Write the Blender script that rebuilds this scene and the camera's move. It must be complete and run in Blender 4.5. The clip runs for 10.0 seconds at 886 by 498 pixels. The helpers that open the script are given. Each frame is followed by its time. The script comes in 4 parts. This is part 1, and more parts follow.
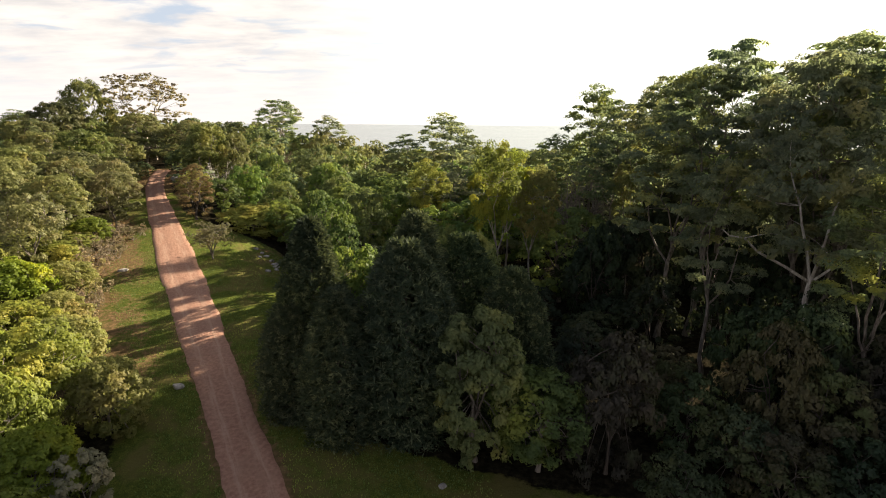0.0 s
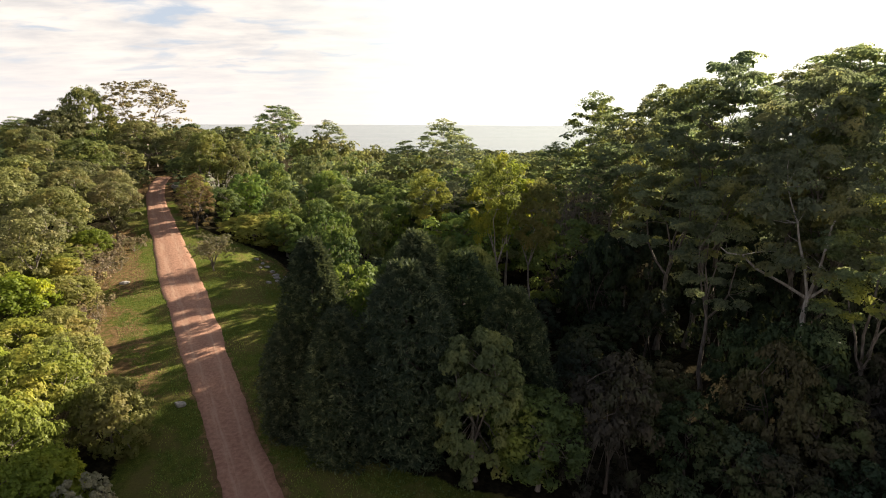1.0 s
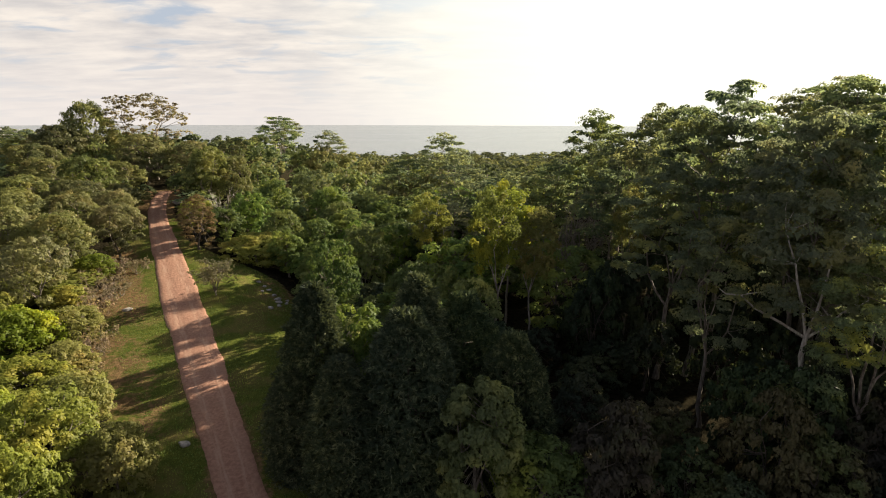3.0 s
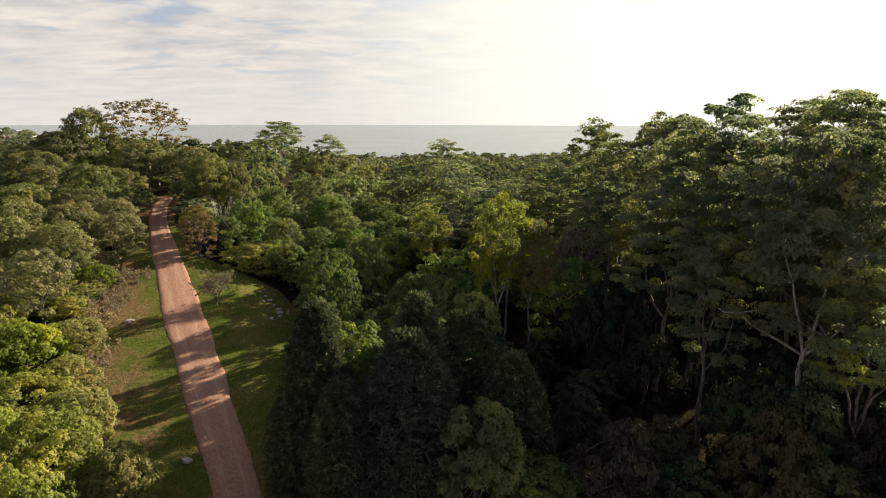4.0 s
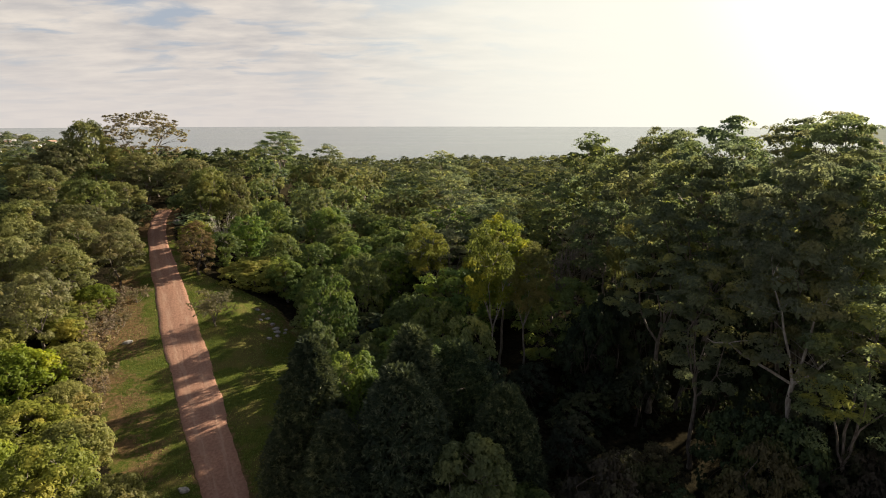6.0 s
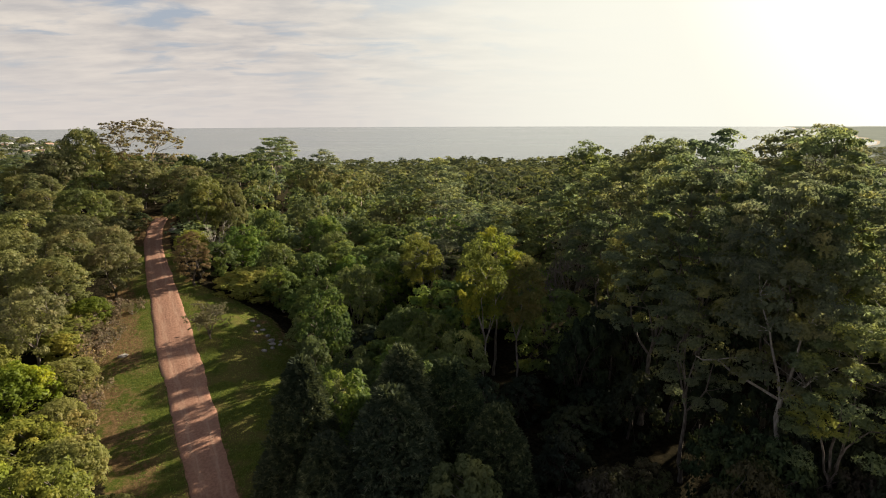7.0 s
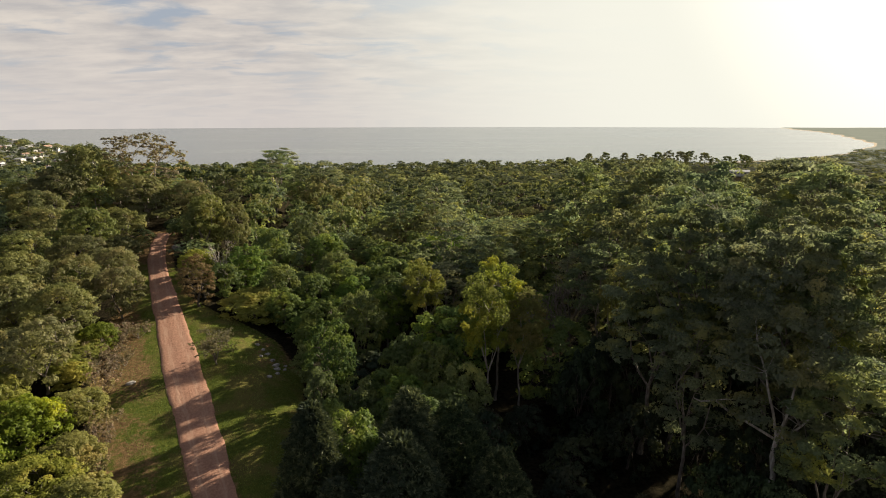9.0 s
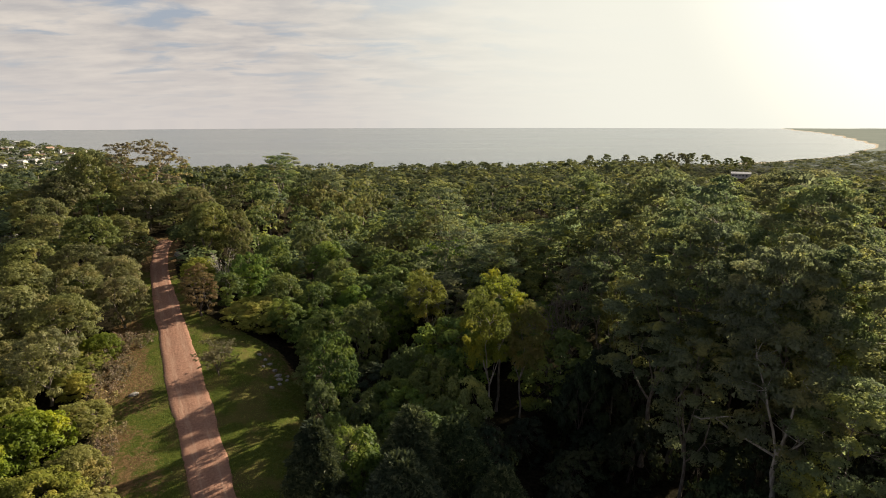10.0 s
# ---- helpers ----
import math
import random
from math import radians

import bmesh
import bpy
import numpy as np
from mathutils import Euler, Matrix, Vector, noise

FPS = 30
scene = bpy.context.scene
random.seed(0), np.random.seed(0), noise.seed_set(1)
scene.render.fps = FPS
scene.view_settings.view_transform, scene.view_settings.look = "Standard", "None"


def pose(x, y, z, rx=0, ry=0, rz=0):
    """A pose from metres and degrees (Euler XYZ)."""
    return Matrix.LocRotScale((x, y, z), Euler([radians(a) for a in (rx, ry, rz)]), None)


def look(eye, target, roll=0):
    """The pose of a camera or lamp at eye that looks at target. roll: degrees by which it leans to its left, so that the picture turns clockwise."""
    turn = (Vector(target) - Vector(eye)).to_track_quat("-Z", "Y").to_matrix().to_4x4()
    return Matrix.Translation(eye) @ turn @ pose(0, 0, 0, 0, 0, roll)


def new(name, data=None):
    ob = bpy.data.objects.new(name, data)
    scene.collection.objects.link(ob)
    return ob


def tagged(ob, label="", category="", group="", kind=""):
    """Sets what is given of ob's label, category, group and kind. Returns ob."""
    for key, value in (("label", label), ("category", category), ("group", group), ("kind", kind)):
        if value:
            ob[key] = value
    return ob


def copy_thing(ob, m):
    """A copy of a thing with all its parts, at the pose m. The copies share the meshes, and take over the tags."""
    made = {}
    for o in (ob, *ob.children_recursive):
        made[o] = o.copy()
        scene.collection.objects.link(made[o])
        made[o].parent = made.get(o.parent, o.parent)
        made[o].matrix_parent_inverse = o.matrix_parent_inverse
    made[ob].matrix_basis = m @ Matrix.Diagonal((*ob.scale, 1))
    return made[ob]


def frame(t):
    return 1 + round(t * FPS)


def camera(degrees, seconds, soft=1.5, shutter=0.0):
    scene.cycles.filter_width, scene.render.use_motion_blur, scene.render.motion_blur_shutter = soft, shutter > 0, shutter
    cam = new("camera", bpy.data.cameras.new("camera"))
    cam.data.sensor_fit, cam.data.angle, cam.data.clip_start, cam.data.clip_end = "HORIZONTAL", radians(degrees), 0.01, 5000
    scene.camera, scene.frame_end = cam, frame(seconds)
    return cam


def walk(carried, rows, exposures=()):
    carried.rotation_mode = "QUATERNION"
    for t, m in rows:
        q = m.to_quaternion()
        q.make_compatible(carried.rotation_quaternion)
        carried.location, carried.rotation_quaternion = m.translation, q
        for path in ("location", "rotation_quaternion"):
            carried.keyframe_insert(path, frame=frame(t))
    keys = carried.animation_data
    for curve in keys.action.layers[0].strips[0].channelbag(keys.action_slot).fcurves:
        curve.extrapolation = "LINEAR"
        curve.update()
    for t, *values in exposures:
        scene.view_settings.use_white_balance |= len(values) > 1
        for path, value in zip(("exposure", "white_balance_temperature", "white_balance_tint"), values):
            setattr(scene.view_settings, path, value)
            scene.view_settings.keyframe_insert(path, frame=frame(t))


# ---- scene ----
cam = camera(78.3, 10.0, 1.0)
PATH = [
    (0, (0.115, 1.458, 20.013), (0.112, 3.404, 19.55), 0.5),
    (0.5, (0.154, 1.459, 20.699), (0.15, 3.405, 20.237), 0.3),
    (1, (0.149, 1.529, 21.437), (0.145, 3.475, 20.974), 0.3),
    (1.5, (0.189, 1.672, 22.239), (0.183, 3.618, 21.776), 0.2),
    (2, (0.168, 1.792, 23.031), (0.163, 3.738, 22.567), 0.2),
    (2.5, (0.105, 1.886, 23.834), (0.1, 3.832, 23.371), 0.2),
    (4, (0.003, 1.877, 26.19), (-0.001, 3.822, 25.725), 0.2),
    (4.5, (0.038, 1.864, 26.822), (0.032, 3.81, 26.359), 0.1),
    (5, (0.06, 1.963, 27.396), (0.054, 3.909, 26.934), 0.1),
    (5.5, (0.224, 1.931, 27.998), (0.217, 3.877, 27.537), 0.1),
    (7, (1.225, 1.927, 30.26), (1.224, 3.873, 29.799), -0.2),
    (7.5, (1.236, 1.882, 31.18), (1.237, 3.829, 30.721), -0.2),
    (8, (1.028, 1.765, 32.167), (1.033, 3.712, 31.708), -0.2),
    (8.5, (0.874, 1.683, 33.149), (0.878, 3.63, 32.688), -0.2),
    (9, (0.626, 1.632, 34.067), (0.632, 3.578, 33.606), -0.1),
    (9.5, (0.578, 1.643, 34.889), (0.582, 3.589, 34.429), -0.1),
    (10, (0.583, 1.657, 35.565), (0.585, 3.604, 35.106), -0.1),
]
walk(cam, [(t, look(eye, target, roll)) for t, eye, target, roll in PATH], ((0.0, 1.97), (2.5, 1.70), (5.5, 1.40), (10.0, 1.22)))

# ---- light ----
SUN_AZ, SUN_EL = 50.0, 20.5          # degrees right of +y, degrees up
sun_way = Vector((math.sin(radians(SUN_AZ)) * math.cos(radians(SUN_EL)),
                  math.cos(radians(SUN_AZ)) * math.cos(radians(SUN_EL)), math.sin(radians(SUN_EL))))
sun_data = bpy.data.lights.new("sun", "SUN")
sun_data.energy, sun_data.angle, sun_data.color = 5.0, radians(0.7), (1.0, 0.87, 0.68)
sun = new("sun", sun_data)
sun.matrix_world = look(sun_way * 300, (0, 0, 0))


class Nodes:
    """Short hand for a node tree."""

    def __init__(self, tree):
        self.tree = tree
        tree.nodes.clear()

    def add(self, kind, **sockets):
        n = self.tree.nodes.new(kind)
        for key, value in sockets.items():
            name = key.replace("_", " ")
            if name.isdigit() or key[0] == "i" and key[1:].isdigit():
                self.put(n.inputs[int(key.lstrip("i"))], value)
            else:
                self.put(n.inputs[name], value)
        return n

    def put(self, socket, value):
        if isinstance(value, bpy.types.NodeSocket):
            self.tree.links.new(value, socket)
        else:
            socket.default_value = value

    def math(self, op, a, b=0.0, clamp=False):
        n = self.add("ShaderNodeMath", i0=a, i1=b)
        n.operation, n.use_clamp = op, clamp
        return n.outputs[0]

    def mix(self, f, a, b, blend="MIX"):
        n = self.tree.nodes.new("ShaderNodeMix")
        n.data_type, n.blend_type = "RGBA", blend
        self.put(n.inputs[0], f)
        self.put(n.inputs[6], a)
        self.put(n.inputs[7], b)
        return n.outputs[2]

    def noise(self, vector, scale, detail=3.0, rough=0.55):
        n = self.add("ShaderNodeTexNoise", Vector=vector, Scale=scale, Detail=detail, Roughness=rough)
        return n.outputs["Fac"]

    def step(self, value, low, high):
        n = self.add("ShaderNodeMapRange", i0=value, i1=low, i2=high)
        n.interpolation_type = "SMOOTHSTEP"
        return n.outputs[0]


def rgb(r, g, b):
    return (r, g, b, 1.0)


def build_world():
    """A hazy afternoon sky with thin stretched cloud, whitest towards the sun."""
    world = bpy.data.worlds.new("sky")
    scene.world = world
    world.use_nodes = True
    k = Nodes(world.node_tree)
    sky = k.add("ShaderNodeTexSky")
    sky.sky_type, sky.sun_disc = "NISHITA", False
    sky.sun_elevation, sky.sun_rotation = radians(SUN_EL), radians(SUN_AZ)
    sky.air_density, sky.dust_density = 1.0, 2.0
    way = k.add("ShaderNodeTexCoord").outputs["Generated"]
    sep = k.add("ShaderNodeSeparateXYZ", i0=way)
    up = k.math("MAXIMUM", sep.outputs[2], 0.0)
    lift = k.math("ADD", up, 0.13)
    flat = k.add("ShaderNodeCombineXYZ", i0=k.math("DIVIDE", sep.outputs[0], lift), i1=k.math("DIVIDE", sep.outputs[1], lift), i2=0.0)
    bands = k.add("ShaderNodeMapping", Vector=flat.outputs[0])
    bands.inputs["Rotation"].default_value = (0, 0, radians(-14))
    bands.inputs["Scale"].default_value = (0.80, 1.30, 1.0)
    drift = k.add("ShaderNodeTexNoise", Vector=bands.outputs[0], Scale=2.0, Detail=7.0, Roughness=0.55, Distortion=0.35)
    cover = k.step(drift.outputs["Fac"], 0.33, 0.50)
    fine = k.noise(bands.outputs[0], 2.3, 6.0, 0.58)
    grey = k.step(fine, 0.25, 0.75)
    dot = k.add("ShaderNodeVectorMath", i0=way, i1=tuple(sun_way))
    dot.operation = "DOT_PRODUCT"
    glow = k.step(dot.outputs["Value"], 0.86, 1.0)
    wide = k.math("MULTIPLY", k.step(dot.outputs["Value"], 0.35, 0.90), k.step(up, 0.60, 0.25))
    blue = k.mix(1.0, sky.outputs[0], rgb(0.026, 0.030, 0.039), "MULTIPLY")
    thin = k.mix(0.8, blue, rgb(0.250, 0.275, 0.310))
    cloud = k.mix(grey, rgb(0.262, 0.252, 0.252), rgb(0.425, 0.385, 0.343))
    air = k.mix(cover, thin, cloud)
    air = k.mix(k.math("MULTIPLY", k.step(up, 0.22, 0.55), 0.75), air, blue)
    haze = k.step(up, 0.15, 0.0)
    air = k.mix(k.math("MULTIPLY", haze, 0.85), air, rgb(0.375, 0.345, 0.325))
    air = k.mix(wide, air, rgb(0.53, 0.52, 0.455))
    air = k.mix(glow, air, rgb(0.85, 0.81, 0.68))
    back = k.step(dot.outputs["Value"], -0.85, -0.02)
    air = k.mix(back, k.mix(1.0, air, rgb(0.88, 0.88, 0.92), "MULTIPLY"), air)
    shade = k.add("ShaderNodeBackground", Color=air, Strength=0.76)
    k.add("ShaderNodeOutputWorld", Surface=shade.outputs[0])


build_world()


# ---- materials ----
def material(name):
    m = bpy.data.materials.new(name)
    m.use_nodes = True
    return m, Nodes(m.node_tree)


def leaf_material(name, dark, light, tip, through_share=0.35, rough=0.5, patch=0.35):
    """Leaves: each its own shade, whole branches younger or older, light shining through."""
    m, k = material(name)
    island = k.add("ShaderNodeNewGeometry").outputs["Random Per Island"]
    own = k.add("ShaderNodeObjectInfo").outputs["Random"]
    place = k.add("ShaderNodeNewGeometry").outputs["Position"]
    col = k.mix(k.math("ADD", k.math("MULTIPLY", island, 0.64), 0.18), dark, light)
    area = k.step(k.noise(place, patch, 3.0), 0.48, 0.68)
    col = k.mix(k.math("MULTIPLY", area, 0.75), col, tip)
    stand = k.step(k.noise(place, 0.085, 2.0), 0.36, 0.64)
    col = k.mix(stand, k.mix(1.0, col, rgb(0.74, 0.76, 0.84), "MULTIPLY"), k.mix(1.0, col, rgb(1.30, 1.20, 0.95), "MULTIPLY"))
    hsv = k.add("ShaderNodeHueSaturation", Color=col, Hue=k.math("ADD", k.math("MULTIPLY", own, 0.05), 0.473),
                Saturation=k.math("ADD", k.math("MULTIPLY", own, 0.3), 0.82), Value=k.math("ADD", k.math("MULTIPLY", k.math("FRACT", k.math("MULTIPLY", own, 7.3)), 0.50), 0.78))
    base = k.add("ShaderNodeBsdfDiffuse", Color=hsv.outputs[0], Roughness=rough)
    thin = k.add("ShaderNodeBsdfTranslucent", Color=k.mix(0.3, hsv.outputs[0], rgb(0.27, 0.30, 0.08)))
    both = k.add("ShaderNodeMixShader", i0=through_share, i1=base.outputs[0], i2=thin.outputs[0])
    sheen = k.add("ShaderNodeBsdfGlossy", Color=rgb(1.0, 1.0, 0.95), Roughness=0.55)
    both = k.add("ShaderNodeMixShader", i0=0.010, i1=both.outputs[0], i2=sheen.outputs[0])
    k.add("ShaderNodeOutputMaterial", Surface=both.outputs[0])
    return m


def bark_material(name, pale, dark, scale=6.0):
    m, k = material(name)
    place = k.add("ShaderNodeTexCoord").outputs["Object"]
    long = k.add("ShaderNodeMapping", Vector=place)
    long.inputs["Scale"].default_value = (1, 1, 0.22)
    a = k.noise(long.outputs[0], scale, 5.0)
    b = k.noise(place, 0.8, 3.0)
    col = k.mix(k.step(a, 0.35, 0.7), dark, pale)
    col = k.mix(k.math("MULTIPLY", k.step(b, 0.5, 0.7), 0.5), col, dark)
    bump = k.add("ShaderNodeBump", Height=a, Strength=0.5, Distance=0.03)
    s = k.add("ShaderNodeBsdfPrincipled", Base_Color=col, Roughness=0.8, Normal=bump.outputs[0])
    k.add("ShaderNodeOutputMaterial", Surface=s.outputs[0])
    return m


def ground_material():
    """Mown grass with worn and dry patches, leaf litter under the trees darkened for shade, far scrub paled for haze,
    sand by the sea.
    """
    m, k = material("grass_and_litter")
    geo = k.add("ShaderNodeNewGeometry")
    place = geo.outputs["Position"]
    lawn = k.add("ShaderNodeAttribute")
    lawn.attribute_name = "lawn"
    dry = k.add("ShaderNodeAttribute")
    dry.attribute_name = "dry"
    n1, n2, n3 = k.noise(place, 0.35, 4.0), k.noise(place, 2.2, 5.0, 0.65), k.noise(place, 14.0, 4.0, 0.7)
    grass = k.mix(k.step(n2, 0.3, 0.7), rgb(0.075, 0.098, 0.018), rgb(0.155, 0.165, 0.034))
    grass = k.mix(k.math("MULTIPLY", k.step(n3, 0.38, 0.62), 0.8), grass, rgb(0.036, 0.050, 0.012))
    grass = k.mix(k.math("MULTIPLY", k.step(n1, 0.44, 0.62), 0.7), grass, rgb(0.130, 0.105, 0.040))
    straw = k.mix(k.step(n2, 0.35, 0.7), rgb(0.095, 0.060, 0.030), rgb(0.205, 0.130, 0.066))
    straw = k.mix(k.step(n3, 0.5, 0.75), straw, rgb(0.085, 0.085, 0.03))
    # Litter nearly black: the shade between the trees is put into its colour.
    shaded_floor = k.mix(k.step(n2, 0.35, 0.7), rgb(0.012, 0.011, 0.007), rgb(0.036, 0.030, 0.018))
    worn = k.step(k.math("ADD", dry.outputs["Fac"], k.math("MULTIPLY", k.math("SUBTRACT", k.math("ADD", n2, n1), 1.0), 1.3)), 0.30, 0.75)
    col = k.mix(worn, grass, straw)
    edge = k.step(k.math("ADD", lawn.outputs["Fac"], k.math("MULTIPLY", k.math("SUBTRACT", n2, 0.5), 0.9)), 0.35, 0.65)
    col = k.mix(edge, shaded_floor, col)
    # Grey-green scrub paled with distance: air haze put into the far ground's colour.
    hazy_scrub = k.add("ShaderNodeAttribute")
    hazy_scrub.attribute_name = "hazy_scrub"
    col = k.mix(hazy_scrub.outputs["Fac"], col, k.mix(k.noise(place, 0.01, 5.0, 0.7), rgb(0.170, 0.195, 0.170), rgb(0.300, 0.320, 0.280)))
    z = k.add("ShaderNodeSeparateXYZ", i0=place).outputs[2]
    col = k.mix(k.step(z, -25.6, -26.2), col, rgb(0.55, 0.47, 0.36))
    bump = k.add("ShaderNodeBump", Height=k.math("ADD", n3, k.math("MULTIPLY", n2, 1.5)), Strength=0.7, Distance=0.12)
    s = k.add("ShaderNodeBsdfPrincipled", Base_Color=col, Roughness=0.9, Normal=bump.outputs[0])
    s.inputs["Specular IOR Level"].default_value = 0.0
    k.add("ShaderNodeOutputMaterial", Surface=s.outputs[0])
    return m


def road_material():
    """Packed reddish dirt, paler in the two wheel tracks, with loose gravel."""
    m, k = material("red_dirt")
    uv = k.add("ShaderNodeUVMap").outputs[0]
    place = k.add("ShaderNodeNewGeometry").outputs["Position"]
    across = k.add("ShaderNodeSeparateXYZ", i0=uv).outputs[0]
    n1, n2, n3 = k.noise(place, 0.5, 4.0), k.noise(place, 3.5, 6.0, 0.65), k.noise(place, 28.0, 3.0, 0.7)
    streak = k.add("ShaderNodeMapping", Vector=uv)
    streak.inputs["Scale"].default_value = (14.0, 0.35, 1.0)
    n4 = k.noise(streak.outputs[0], 1.0, 4.0)
    col = k.mix(k.step(n2, 0.3, 0.7), rgb(0.245, 0.125, 0.083), rgb(0.375, 0.213, 0.145))
    col = k.mix(k.math("MULTIPLY", k.step(n1, 0.45, 0.65), 0.5), col, rgb(0.28, 0.160, 0.108))
    off = k.math("ABSOLUTE", k.math("SUBTRACT", k.math("ABSOLUTE", k.math("SUBTRACT", across, 0.5)), 0.22))
    track = k.math("MULTIPLY", k.step(off, 0.13, 0.02), k.step(n4, 0.35, 0.65))
    col = k.mix(k.math("MULTIPLY", track, 0.55), col, rgb(0.44, 0.285, 0.200))
    col = k.mix(k.math("MULTIPLY", k.step(n3, 0.58, 0.74), 0.5), col, rgb(0.19, 0.105, 0.075))
    h = k.math("ADD", k.math("MULTIPLY", n3, 0.4), k.math("ADD", n2, n4))
    bump = k.add("ShaderNodeBump", Height=h, Strength=0.5, Distance=0.06)
    s = k.add("ShaderNodeBsdfPrincipled", Base_Color=col, Roughness=0.92, Normal=bump.outputs[0])
    s.inputs["Specular IOR Level"].default_value = 0.15
    k.add("ShaderNodeOutputMaterial", Surface=s.outputs[0])
    return m


def sea_material():
    m, k = material("sea_water")
    place = k.add("ShaderNodeNewGeometry").outputs["Position"]
    long = k.add("ShaderNodeMapping", Vector=place)
    long.inputs["Scale"].default_value = (0.25, 1.0, 1.0)
    wave = k.noise(long.outputs[0], 0.12, 5.0, 0.6)
    lanes = k.noise(long.outputs[0], 0.006, 4.0, 0.6)
    bump = k.add("ShaderNodeBump", Height=wave, Strength=0.3, Distance=1.5)
    col = k.mix(k.step(lanes, 0.4, 0.65), rgb(0.13, 0.155, 0.165), rgb(0.185, 0.21, 0.215))
    s = k.add("ShaderNodeBsdfPrincipled", Base_Color=col, Roughness=k.math("ADD", k.math("MULTIPLY", lanes, 0.15), 0.12), Normal=bump.outputs[0])
    s.inputs["Specular IOR Level"].default_value = 0.08
    k.add("ShaderNodeOutputMaterial", Surface=s.outputs[0])
    return m


def plain_material(name, a, b, scale=3.0, rough=0.85, bumpy=0.4):
    m, k = material(name)
    place = k.add("ShaderNodeNewGeometry").outputs["Position"]
    n1, n2 = k.noise(place, scale, 5.0, 0.65), k.noise(place, scale * 6, 3.0)
    col = k.mix(k.step(n1, 0.35, 0.65), a, b)
    col = k.mix(k.math("MULTIPLY", k.step(n2, 0.5, 0.8), 0.4), col, a)
    bump = k.add("ShaderNodeBump", Height=n1, Strength=bumpy, Distance=0.1)
    s = k.add("ShaderNodeBsdfPrincipled", Base_Color=col, Roughness=rough, Normal=bump.outputs[0])
    k.add("ShaderNodeOutputMaterial", Surface=s.outputs[0])
    return m


LEAF = {
    "lime": leaf_material("lime_leaves", rgb(0.150, 0.195, 0.030), rgb(0.290, 0.325, 0.050), rgb(0.395, 0.375, 0.055), 0.52),
    "olive": leaf_material("olive_leaves", rgb(0.092, 0.115, 0.040), rgb(0.192, 0.206, 0.074), rgb(0.250, 0.225, 0.076), 0.42),
    "silver": leaf_material("silver_leaves", rgb(0.16, 0.18, 0.10), rgb(0.34, 0.33, 0.20), rgb(0.36, 0.33, 0.18), 0.3),
    "grey": leaf_material("grey_leaves", rgb(0.096, 0.102, 0.054), rgb(0.192, 0.180, 0.102), rgb(0.204, 0.168, 0.096), 0.3),
    "green": leaf_material("green_leaves", rgb(0.066, 0.112, 0.036), rgb(0.168, 0.232, 0.066), rgb(0.300, 0.345, 0.072), 0.40),
    "gum": leaf_material("gum_leaves", rgb(0.086, 0.124, 0.080), rgb(0.222, 0.268, 0.158), rgb(0.385, 0.380, 0.110), 0.58),
    "distant": leaf_material("distant_leaves", rgb(0.044, 0.062, 0.038), rgb(0.112, 0.134, 0.074), rgb(0.160, 0.162, 0.070), 0.35, 0.5, 0.06),
    "gold": leaf_material("gold_leaves", rgb(0.125, 0.160, 0.038), rgb(0.290, 0.300, 0.062), rgb(0.385, 0.325, 0.064), 0.5),
    "pine": leaf_material("pine_leaves", rgb(0.022, 0.040, 0.022), rgb(0.058, 0.086, 0.044), rgb(0.205, 0.240, 0.110), 0.14, 0.45, 2.0),
    # Understorey leaves: pine's green made darker, deep shade put into the colour.
    "dusk": leaf_material("shade_dark_leaves", rgb(0.020, 0.033, 0.020), rgb(0.052, 0.070, 0.040), rgb(0.070, 0.080, 0.038), 0.12, 0.45),
    "rust": leaf_material("rust_leaves", rgb(0.110, 0.078, 0.030), rgb(0.235, 0.160, 0.055), rgb(0.170, 0.160, 0.045), 0.3),
    # Brown of its own, dimmed further for the shade under the trees.
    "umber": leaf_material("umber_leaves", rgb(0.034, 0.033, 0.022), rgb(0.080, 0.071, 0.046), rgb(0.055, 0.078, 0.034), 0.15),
    "blush": leaf_material("blush_leaves", rgb(0.17, 0.125, 0.080), rgb(0.31, 0.235, 0.155), rgb(0.22, 0.20, 0.09), 0.35),
}
BARK_PALE = bark_material("pale_gum_bark", rgb(0.36, 0.32, 0.27), rgb(0.17, 0.14, 0.11))
BARK_WHITE = bark_material("white_gum_bark", rgb(0.55, 0.51, 0.45), rgb(0.28, 0.24, 0.20))
BARK_GREY = bark_material("grey_bark", rgb(0.26, 0.22, 0.18), rgb(0.10, 0.08, 0.06))
BARK_DARK = bark_material("dark_bark", rgb(0.13, 0.10, 0.075), rgb(0.045, 0.035, 0.027))
GROUND, ROAD, SEA = ground_material(), road_material(), sea_material()
STONE = plain_material("pale_stone", rgb(0.17, 0.155, 0.135), rgb(0.37, 0.34, 0.30), 2.5)
WHITEWASH = plain_material("white_render", rgb(0.42, 0.40, 0.37), rgb(0.62, 0.60, 0.56), 0.05, 0.8, 0.05)
ROOF_TILE = plain_material("roof_tile", rgb(0.28, 0.16, 0.11), rgb(0.45, 0.30, 0.22), 0.6, 0.8, 0.1)
ROOF_PALE = plain_material("pale_roof", rgb(0.48, 0.47, 0.46), rgb(0.66, 0.64, 0.62), 0.6, 0.7, 0.1)
GLASS_DARK = plain_material("dark_window_glass", rgb(0.02, 0.025, 0.03), rgb(0.03, 0.035, 0.04), 1.0, 0.1, 0.0)


